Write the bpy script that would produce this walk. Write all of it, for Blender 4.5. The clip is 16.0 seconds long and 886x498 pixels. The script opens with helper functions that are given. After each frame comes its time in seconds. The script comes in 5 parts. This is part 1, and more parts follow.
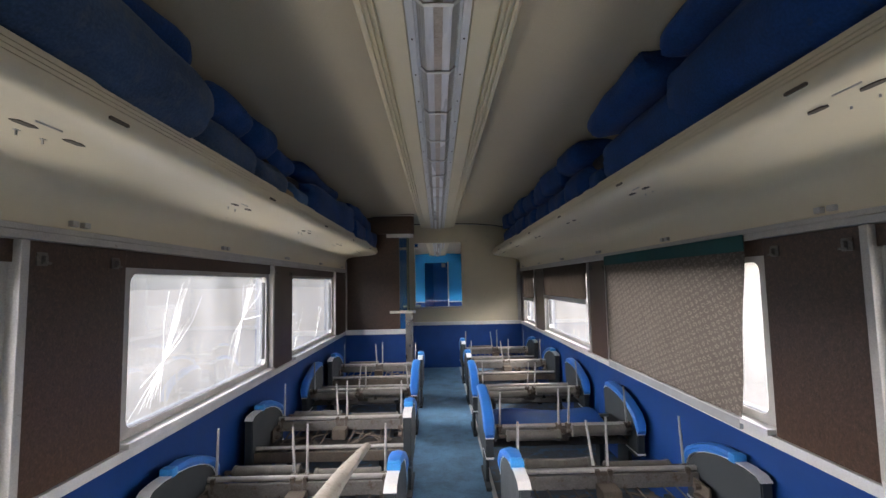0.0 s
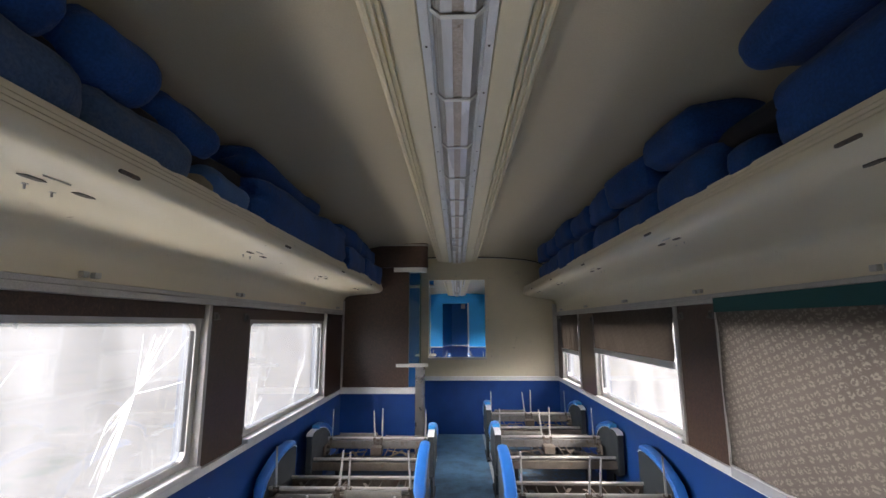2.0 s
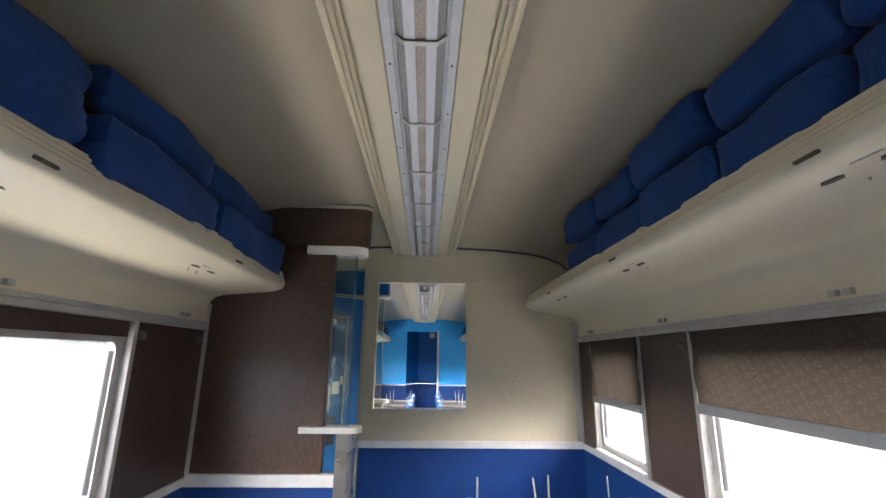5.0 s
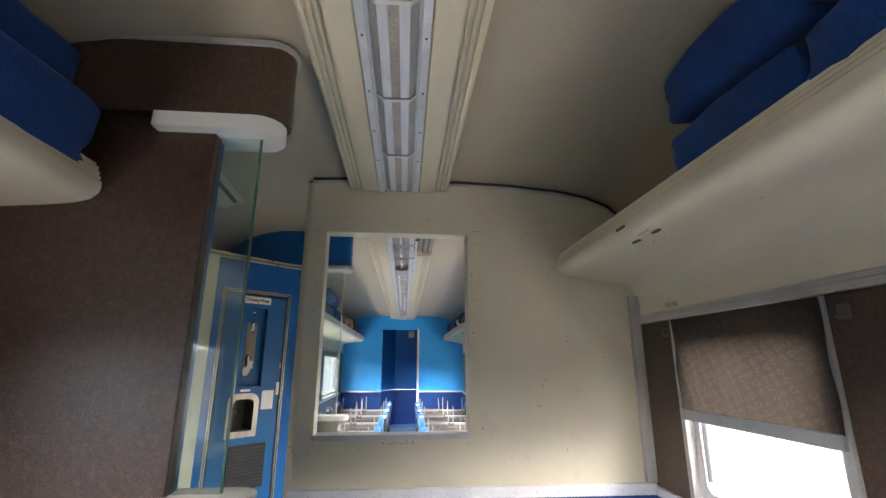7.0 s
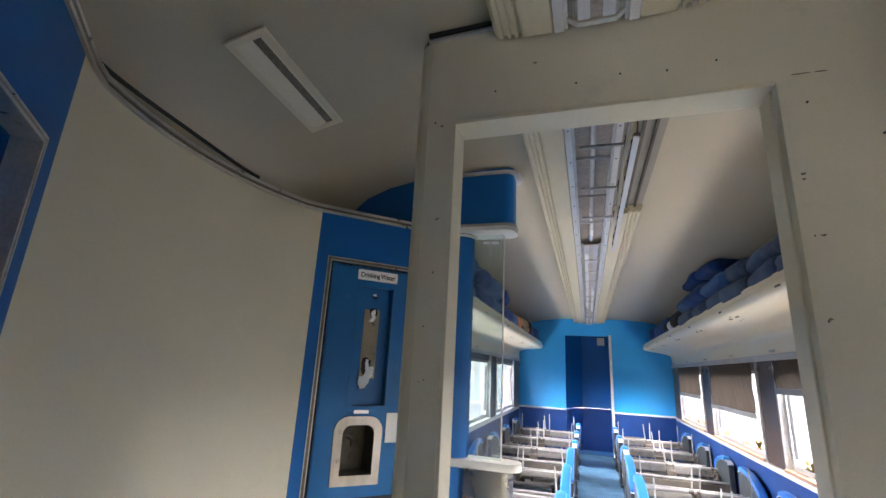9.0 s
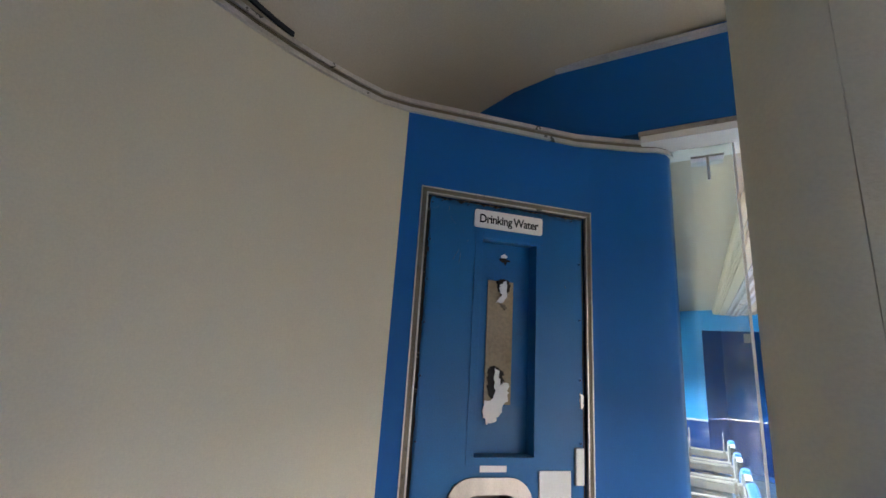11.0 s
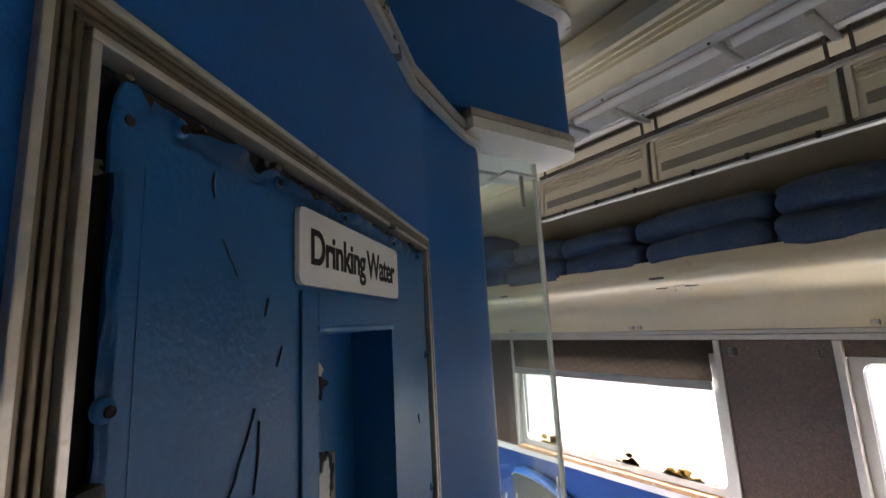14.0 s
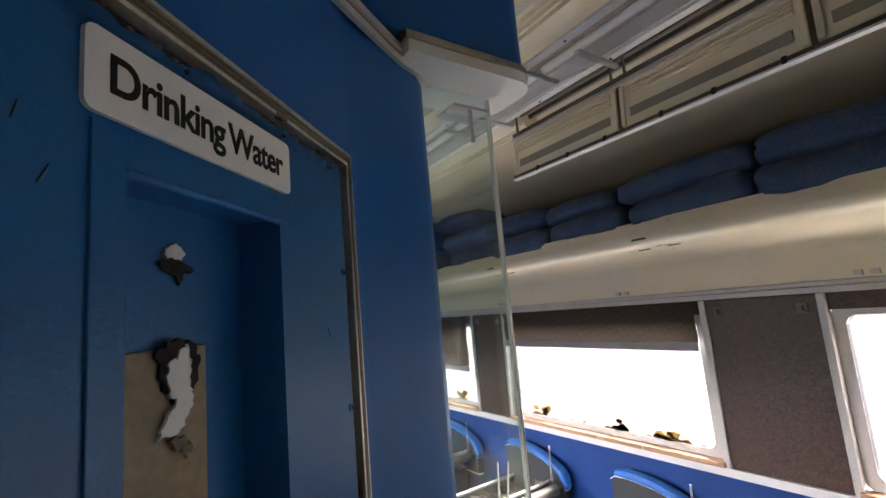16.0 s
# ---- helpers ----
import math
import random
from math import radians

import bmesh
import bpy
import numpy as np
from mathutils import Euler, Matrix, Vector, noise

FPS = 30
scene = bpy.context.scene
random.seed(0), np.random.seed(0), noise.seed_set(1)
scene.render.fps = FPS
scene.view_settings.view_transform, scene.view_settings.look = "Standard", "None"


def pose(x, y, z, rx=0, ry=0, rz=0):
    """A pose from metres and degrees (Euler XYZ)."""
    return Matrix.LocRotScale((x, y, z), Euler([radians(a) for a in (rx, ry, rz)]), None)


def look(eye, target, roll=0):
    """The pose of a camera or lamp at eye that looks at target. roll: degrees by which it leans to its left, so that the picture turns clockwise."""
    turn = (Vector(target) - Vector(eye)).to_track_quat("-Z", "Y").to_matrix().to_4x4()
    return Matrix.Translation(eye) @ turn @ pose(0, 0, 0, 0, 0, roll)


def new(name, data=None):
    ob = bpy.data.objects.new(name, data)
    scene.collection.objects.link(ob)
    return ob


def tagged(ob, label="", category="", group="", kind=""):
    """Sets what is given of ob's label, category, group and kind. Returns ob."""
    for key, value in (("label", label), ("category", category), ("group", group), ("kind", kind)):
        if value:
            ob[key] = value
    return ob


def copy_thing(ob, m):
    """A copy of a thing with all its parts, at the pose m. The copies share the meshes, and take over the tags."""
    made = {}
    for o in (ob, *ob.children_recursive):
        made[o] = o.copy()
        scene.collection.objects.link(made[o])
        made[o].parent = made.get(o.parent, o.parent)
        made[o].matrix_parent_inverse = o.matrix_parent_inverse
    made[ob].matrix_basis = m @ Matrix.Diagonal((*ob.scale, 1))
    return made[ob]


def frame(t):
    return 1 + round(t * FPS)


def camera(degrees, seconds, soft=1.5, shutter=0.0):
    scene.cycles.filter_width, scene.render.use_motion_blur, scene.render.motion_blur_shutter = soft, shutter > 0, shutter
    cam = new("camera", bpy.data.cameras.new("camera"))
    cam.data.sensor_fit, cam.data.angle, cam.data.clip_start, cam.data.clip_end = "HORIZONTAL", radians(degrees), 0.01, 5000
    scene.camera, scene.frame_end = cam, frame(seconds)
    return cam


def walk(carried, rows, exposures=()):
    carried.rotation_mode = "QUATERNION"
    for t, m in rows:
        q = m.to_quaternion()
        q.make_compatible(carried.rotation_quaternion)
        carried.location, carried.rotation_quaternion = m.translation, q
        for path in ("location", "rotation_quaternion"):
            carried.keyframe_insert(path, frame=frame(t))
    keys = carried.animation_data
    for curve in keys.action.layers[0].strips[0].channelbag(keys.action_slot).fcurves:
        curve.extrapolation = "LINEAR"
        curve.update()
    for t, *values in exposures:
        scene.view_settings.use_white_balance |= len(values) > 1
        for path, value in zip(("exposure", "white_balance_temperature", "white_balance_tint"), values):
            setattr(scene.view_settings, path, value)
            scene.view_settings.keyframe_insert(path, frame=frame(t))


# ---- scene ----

cam = camera(90.2, 16.0)
PATH = [
    (0, (-0.045, -0.204, 1.481), (-0.017, 1.79, 1.632), -1.1),
    (0.5, (-0.052, -0.035, 1.464), (-0.055, 1.955, 1.658), -0.6),
    (1, (-0.006, 0.326, 1.471), (-0.047, 2.31, 1.715), -0.5),
    (1.5, (0.003, 0.654, 1.498), (-0.07, 2.633, 1.776), -0.2),
    (2, (-0.036, 1.053, 1.543), (-0.095, 3.024, 1.876), -0.2),
    (2.5, (-0.014, 1.441, 1.537), (-0.061, 3.407, 1.904), 0.2),
    (3, (0.009, 1.851, 1.528), (-0.012, 3.81, 1.929), 0.4),
    (3.5, (-0.024, 2.268, 1.543), (0.015, 4.224, 1.961), 0.4),
    (4, (0.019, 2.687, 1.53), (0.079, 4.633, 1.986), 0.6),
    (6.5, (-0.007, 4.665, 1.447), (0.118, 6.601, 1.934), 0.3),
    (7, (0.031, 5.061, 1.428), (0.193, 6.99, 1.928), 0.1),
    (7.5, (0.054, 5.441, 1.405), (0.138, 7.364, 1.949), 0.8),
    (8, (-0.012, 5.822, 1.436), (-0.039, 7.752, 1.96), 1.3),
    (8.5, (-0.036, 6.164, 1.446), (-0.272, 8.079, 1.972), 1.3),
    (9, (-0.079, 6.465, 1.457), (-0.687, 8.299, 1.972), 3.0),
    (9.5, (-0.161, 6.724, 1.447), (-1.116, 8.406, 1.957), 4.3),
    (10, (-0.279, 6.92, 1.455), (-1.455, 8.455, 1.967), 4.5),
    (12.5, (-1.072, 7.857, 1.696), (-1.007, 9.814, 2.105), -3.4),
    (13, (-1.123, 7.999, 1.796), (-0.573, 9.888, 2.158), -7.0),
    (13.5, (-1.182, 8.058, 1.820), (-0.178, 9.756, 2.148), -4.7),
    (14, (-1.205, 8.067, 1.819), (-0.106, 9.704, 2.152), -3.1),
    (14.5, (-1.202, 8.059, 1.816), (-0.115, 9.704, 2.152), -2.9),
    (15, (-1.202, 8.050, 1.818), (-0.127, 9.702, 2.157), -3.0),
    (15.5, (-1.196, 8.053, 1.810), (-0.131, 9.712, 2.150), -2.7),
    (16, (-1.098, 8.058, 1.723), (0.007, 9.702, 1.997), -5.1),
]
walk(cam, [(t, look(eye, target, roll)) for t, eye, target, roll in PATH],
     [(0.0, 3.3, 6700, 14), (1.0, 3.52, 6700, 14), (2.0, 3.5, 6700, 14), (3.0, 3.58, 6650, 13), (4.0, 3.98, 6650, 13), (6.5, 4.6, 6650, 13), (8.0, 4.65, 6600, 14), (9.0, 4.65, 6400, 15),
      (10.0, 4.85, 6450, 17), (12.5, 5.15, 6050, 18), (13.2, 4.6, 6350, 18), (14.0, 4.3, 6800, 17), (15.5, 4.3, 6800, 17), (16.0, 4.25, 6850, 19)])

# ---- daylight ----
world = bpy.data.worlds.new("sky")
scene.world = world
world.use_nodes = True
wn = world.node_tree
sky = wn.nodes.new("ShaderNodeTexSky")
sky.sky_type = "NISHITA"
sky.sun_disc = False
sky.sun_elevation, sky.sun_rotation = radians(48), radians(70)
sky.air_density, sky.dust_density = 1.0, 2.5
wn.nodes["Background"].inputs["Strength"].default_value = 0.15
wn.links.new(sky.outputs[0], wn.nodes["Background"].inputs["Color"])
sun_data = bpy.data.lights.new("sun", "SUN")
sun_data.energy, sun_data.angle, sun_data.color = 1.0, radians(12), (1.0, 0.95, 0.88)
sun = new("sun", sun_data)
sun.matrix_world = look((9, -5, 12), (0, 0, 0))


def daylight(name, side, out, z, length, size, power, aim, color):
    """A long strip of sky or ground light outside the windows of one side."""
    d = bpy.data.lights.new(name, "AREA")
    d.shape, d.size, d.size_y, d.energy, d.color = "RECTANGLE", length, size, power, color
    ob = new(name, d)
    x = side * out
    look_m = look((x, 7.2, z), (side * aim[0], 7.2, aim[1]))
    ob.matrix_world = look_m
    return ob


SKY_COLOR, EARTH_COLOR = (1.0, 0.958, 0.935), (1.0, 0.96, 0.90)
for s in (-1, 1):
    daylight("sky_light", s, 5.0, 3.5, 36.0, 3.5, 1120, (0.0, 3.2), SKY_COLOR)
    daylight("ground_light", s, 2.05, 0.15, 16.5, 0.6, 25, (0.0, 2.2), EARTH_COLOR)


# ---- materials ----
def material(name, color, rough=0.6, metal=0.0, vary=0.25, scale=6.0, fine=90.0, bump=0.15, stain=None, stain_at=0.62, sheen=0.0, stretch=(1, 1, 1), spec=0.5, stain_w=0.12):
    """A painted, cloth or metal surface with broad stains, fine grain and relief at real size."""
    m = bpy.data.materials.new(name)
    m.use_nodes = True
    nt = m.node_tree
    N, L = nt.nodes, nt.links
    b = N["Principled BSDF"]
    tc = N.new("ShaderNodeTexCoord")
    mp = N.new("ShaderNodeMapping")
    mp.inputs["Scale"].default_value = stretch
    L.new(tc.outputs["Object"], mp.inputs["Vector"])
    big, small = N.new("ShaderNodeTexNoise"), N.new("ShaderNodeTexNoise")
    big.inputs["Scale"].default_value, big.inputs["Detail"].default_value = scale, 6
    small.inputs["Scale"].default_value, small.inputs["Detail"].default_value = fine, 4
    for n in (big, small):
        L.new(mp.outputs[0], n.inputs["Vector"])
    ramp = N.new("ShaderNodeValToRGB")
    vary = min(0.9, vary * 1.6)
    lo = [max(0, c * (1 - vary)) for c in color]
    hi = [min(1, c * (1 + vary)) for c in color]
    ramp.color_ramp.elements[0].position, ramp.color_ramp.elements[1].position = 0.18, 0.82
    ramp.color_ramp.elements[0].color, ramp.color_ramp.elements[1].color = (*lo, 1), (*hi, 1)
    mixn = N.new("ShaderNodeMath")
    mixn.operation = "MULTIPLY_ADD"
    mixn.inputs[1].default_value = 0.5
    half = N.new("ShaderNodeMath")
    half.operation = "MULTIPLY"
    half.inputs[1].default_value = 0.5
    L.new(small.outputs["Fac"], half.inputs[0])
    L.new(big.outputs["Fac"], mixn.inputs[0])
    L.new(half.outputs[0], mixn.inputs[2])
    L.new(mixn.outputs[0], ramp.inputs["Fac"])
    out = ramp.outputs["Color"]
    if stain:
        sn = N.new("ShaderNodeTexNoise")
        sn.inputs["Scale"].default_value, sn.inputs["Detail"].default_value, sn.inputs["Roughness"].default_value = scale * 2.3, 9, 0.7
        L.new(tc.outputs["Object"], sn.inputs["Vector"])
        sr = N.new("ShaderNodeValToRGB")
        sr.color_ramp.elements[0].position, sr.color_ramp.elements[1].position = stain_at, stain_at + stain_w
        L.new(sn.outputs["Fac"], sr.inputs["Fac"])
        mx = N.new("ShaderNodeMix")
        mx.data_type = "RGBA"
        L.new(sr.outputs["Color"], mx.inputs["Factor"])
        L.new(out, mx.inputs["A"])
        mx.inputs["B"].default_value = (*stain, 1)
        out = mx.outputs["Result"]
    L.new(out, b.inputs["Base Color"])
    rr = N.new("ShaderNodeMapRange")
    rr.inputs["To Min"].default_value, rr.inputs["To Max"].default_value = max(0.05, rough - 0.12), min(1, rough + 0.12)
    L.new(big.outputs["Fac"], rr.inputs["Value"])
    L.new(rr.outputs[0], b.inputs["Roughness"])
    b.inputs["Metallic"].default_value = metal
    b.inputs["Specular IOR Level"].default_value = spec
    if sheen:
        b.inputs["Sheen Weight"].default_value = sheen
    bp = N.new("ShaderNodeBump")
    bp.inputs["Strength"].default_value, bp.inputs["Distance"].default_value = bump, 0.004
    L.new(small.outputs["Fac"], bp.inputs["Height"])
    L.new(bp.outputs[0], b.inputs["Normal"])
    return m


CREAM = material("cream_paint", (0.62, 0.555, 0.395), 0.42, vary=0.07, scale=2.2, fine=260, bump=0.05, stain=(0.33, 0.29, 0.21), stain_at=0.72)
# ceiling cream is darker: the dimness overhead is put into its colour
CEILING = material("shaded_ceiling_paint", (0.43, 0.375, 0.265), 0.42, vary=0.10, scale=1.6, fine=220, bump=0.05, stain=(0.30, 0.27, 0.2), stain_at=0.7)
RACK = material("rack_enamel", (0.70, 0.63, 0.47), 0.33, vary=0.03, scale=14, fine=240, bump=0.03)
PANEL = material("partition_paint", (0.61, 0.55, 0.40), 0.5, vary=0.06, scale=3, fine=320, bump=0.12, stain=(0.46, 0.42, 0.32), stain_at=0.60, stain_w=0.25)
BROWN = material("brown_vinyl", (0.048, 0.026, 0.017), 0.34, vary=0.6, scale=26, fine=130, bump=0.3, stain=(0.105, 0.058, 0.037), stain_at=0.49, stain_w=0.2, spec=0.6)
NAVY = material("navy_vinyl", (0.006, 0.040, 0.17), 0.5, spec=0.25, vary=0.22, scale=5, fine=300, bump=0.12)
BLUE = material("blue_laminate", (0.004, 0.107, 0.33), 0.42, spec=0.25, vary=0.10, scale=3, fine=420, bump=0.16)
BRIGHT = material("bright_blue_laminate", (0.015, 0.36, 0.82), 0.5, vary=0.08, scale=3, fine=300, bump=0.08)
PEEL = material("blue_peeling_vinyl", (0.005, 0.113, 0.290), 0.36, spec=0.32, vary=0.12, scale=7, fine=240, bump=0.15, stain=(0.006, 0.07, 0.19), stain_at=0.66)
CUSHION = material("blue_moquette", (0.011, 0.052, 0.185), 0.9, spec=0.2, vary=0.4, scale=7, fine=110, bump=0.45, sheen=0.08, stain=(0.035, 0.055, 0.10), stain_at=0.6)
CUSHION_PALE = material("faded_blue_moquette", (0.055, 0.125, 0.27), 0.9, spec=0.2, vary=0.25, scale=6, fine=420, bump=0.35, sheen=0.06, stain=(0.03, 0.09, 0.25), stain_at=0.6)
CUSHION_DUSTY = material("dusty_blue_moquette", (0.040, 0.075, 0.145), 0.9, spec=0.2, vary=0.4, scale=6, fine=110, bump=0.45, sheen=0.1, stain=(0.09, 0.11, 0.14), stain_at=0.5, stain_w=0.25)
CUSHION_TORN = material("torn_cushion_foam", (0.30, 0.25, 0.16), 0.9, vary=0.3, scale=9, fine=200, bump=0.5)
CUSHION_DARK = material("black_gap_and_scrap_cloth", (0.012, 0.012, 0.016), 0.8, vary=0.4, scale=9, fine=200, bump=0.3)
PAD = material("blue_arm_vinyl", (0.02, 0.15, 0.50), 0.35, vary=0.15, scale=12, fine=300, bump=0.08)
PAD_CAP = material("pale_blue_cap", (0.03, 0.24, 0.60), 0.35, vary=0.15, scale=12, fine=300, bump=0.08)
SHELL = material("black_arm_shell", (0.016, 0.022, 0.026), 0.6, vary=0.3, scale=8, fine=260, bump=0.2)
STEEL = material("dull_seat_steel", (0.38, 0.37, 0.355), 0.36, 0.4, vary=0.25, scale=14, fine=180, bump=0.15, stain=(0.10, 0.07, 0.05), stain_at=0.6)
RUSTY = material("dusty_seat_metal", (0.095, 0.08, 0.065), 0.65, 0.15, vary=0.5, scale=10, fine=120, bump=0.3, stain=(0.12, 0.06, 0.03), stain_at=0.58)
ALU = material("aluminium_trim", (0.66, 0.66, 0.66), 0.42, 0.3, vary=0.14, scale=9, fine=200, bump=0.06, stain=(0.2, 0.18, 0.15), stain_at=0.7)
ALU_DULL = material("dull_aluminium", (0.52, 0.51, 0.49), 0.5, 0.5, vary=0.2, scale=8, fine=180, bump=0.1, stain=(0.16, 0.13, 0.1), stain_at=0.66)
DOOR_ALU = material("tarnished_aluminium", (0.44, 0.40, 0.345), 0.34, 0.75, vary=0.18, scale=6, fine=160, bump=0.08, stain=(0.13, 0.10, 0.07), stain_at=0.60, stretch=(6, 6, 1))
# basin steel is darkened: shade inside the recess is put into its colour
BASIN_STEEL = material("shaded_basin_steel", (0.075, 0.068, 0.055), 0.45, 0.6, vary=0.4, scale=10, fine=150, bump=0.1, stain=(0.03, 0.026, 0.02), stain_at=0.48, stain_w=0.25)
LIP_ALU = material("bright_worn_lip", (0.62, 0.58, 0.52), 0.32, 0.7, vary=0.2, scale=14, fine=160, bump=0.1, stain=(0.22, 0.17, 0.11), stain_at=0.62)
GRIME = material("black_brown_grime", (0.018, 0.014, 0.010), 0.85, vary=0.6, scale=30, fine=200, bump=0.5, stain=(0.10, 0.075, 0.05), stain_at=0.6)
FLUTE = material("dark_tarnished_flutes", (0.20, 0.165, 0.115), 0.42, 0.6, vary=0.25, scale=8, fine=160, bump=0.1, stain=(0.07, 0.05, 0.03), stain_at=0.58)
TORN_EDGE = material("pale_torn_vinyl", (0.16, 0.27, 0.40), 0.5, vary=0.3, scale=30, fine=200, bump=0.2)
WORN_STRIP = material("worn_grey_strip", (0.25, 0.23, 0.185), 0.5, vary=0.15, scale=9, fine=160, bump=0.05)
CHROME = material("stainless_steel", (0.36, 0.345, 0.32), 0.3, 1.0, vary=0.12, scale=8, fine=150, bump=0.05)
# soft dark blotches paint the seats' shadows on the lino, besides its stains
FLOOR = material("worn_shadowed_blue_lino", (0.10, 0.22, 0.36), 0.42, vary=0.4, scale=1.7, fine=110, bump=0.14, stain=(0.03, 0.055, 0.075), stain_at=0.40, stain_w=0.35)
UNDER = material("dirty_floor", (0.035, 0.045, 0.055), 0.6, vary=0.6, scale=5, fine=70, bump=0.4, stain=(0.02, 0.085, 0.17), stain_at=0.5)
RUBBER = material("black_rubber", (0.015, 0.016, 0.018), 0.6, vary=0.3, scale=9, fine=150, bump=0.1)
WHITE = material("white_plastic", (0.70, 0.69, 0.64), 0.4, vary=0.06, scale=8, fine=200, bump=0.05, stain=(0.4, 0.36, 0.28), stain_at=0.72)
LENS = material("ribbed_lamp_cover", (0.66, 0.66, 0.68), 0.28, vary=0.15, scale=5, fine=60, bump=0.1, stretch=(1, 0.1, 1), stain=(0.25, 0.2, 0.17), stain_at=0.68)
TUBE = material("fluorescent_tube", (0.78, 0.78, 0.76), 0.25, vary=0.05, scale=5, fine=60, bump=0.02)
REFLECTOR = material("grimy_reflector", (0.42, 0.36, 0.31), 0.55, vary=0.35, scale=7, fine=90, bump=0.2, stain=(0.2, 0.13, 0.09), stain_at=0.6)
BLACK = material("black_paint", (0.012, 0.012, 0.012), 0.5, vary=0.2, scale=9, fine=150, bump=0.05)
SIGN = material("sign_plastic", (0.80, 0.78, 0.74), 0.45, vary=0.05, scale=12, fine=250, bump=0.05)
INK = material("sign_ink", (0.006, 0.006, 0.006), 0.9, vary=0.1, scale=12, fine=250, bump=0.0)
GREEN = material("green_blind_hem", (0.012, 0.075, 0.075), 0.85, vary=0.2, scale=9, fine=300, bump=0.3)
GREY_HEM = material("grey_blind_hem", (0.36, 0.37, 0.38), 0.7, vary=0.15, scale=9, fine=300, bump=0.2)
SILL = material("stripped_wood_sill", (0.42, 0.25, 0.14), 0.7, vary=0.35, scale=7, fine=80, bump=0.3, stain=(0.6, 0.55, 0.45), stain_at=0.56, stretch=(8, 1, 8))
TIN = material("torn_paper", (0.75, 0.75, 0.73), 0.7, vary=0.05, scale=9, fine=150, bump=0.2)
TAN = material("bare_board", (0.30, 0.245, 0.16), 0.75, vary=0.25, scale=9, fine=120, bump=0.2, stain=(0.14, 0.10, 0.05), stain_at=0.6)
GROUND = material("dry_ground", (0.36, 0.29, 0.19), 0.95, vary=0.3, scale=0.35, fine=9, bump=0.5, stain=(0.16, 0.17, 0.08), stain_at=0.56)
ROOFING = material("grey_outer_steel", (0.3, 0.31, 0.33), 0.5, 0.3, vary=0.15, scale=2, fine=50, bump=0.05)
SACK = material("dirty_pale_canvas", (0.27, 0.245, 0.21), 0.85, vary=0.3, scale=12, fine=200, bump=0.4, stain=(0.16, 0.12, 0.09), stain_at=0.55)
BEAM = material("grey_painted_beam", (0.15, 0.145, 0.14), 0.5, 0.2, vary=0.4, scale=12, fine=150, bump=0.15, stain=(0.10, 0.075, 0.055), stain_at=0.54)
ROLLER = material("grimy_grey_roller", (0.11, 0.105, 0.095), 0.5, 0.1, vary=0.35, scale=14, fine=160, bump=0.25, stain=(0.09, 0.07, 0.055), stain_at=0.56)
TRAY = material("black_seat_tray", (0.022, 0.021, 0.020), 0.7, vary=0.6, scale=7, fine=90, bump=0.4, stain=(0.075, 0.055, 0.04), stain_at=0.58)
BOARD = material("scuffed_blue_board", (0.012, 0.10, 0.36), 0.6, spec=0.15, vary=0.25, scale=6, fine=200, bump=0.1, stain=(0.03, 0.028, 0.025), stain_at=0.68)
CRUST = material("rust_crust", (0.48, 0.30, 0.09), 0.9, vary=0.5, scale=30, fine=160, bump=0.6, stain=(0.06, 0.045, 0.03), stain_at=0.58)
SCUFF = material("grey_brown_scuff", (0.16, 0.135, 0.10), 0.8, vary=0.5, scale=40, fine=200, bump=0.2)
SKIN = material("orange_foam", (0.55, 0.25, 0.14), 0.9, vary=0.3, scale=9, fine=150, bump=0.4)


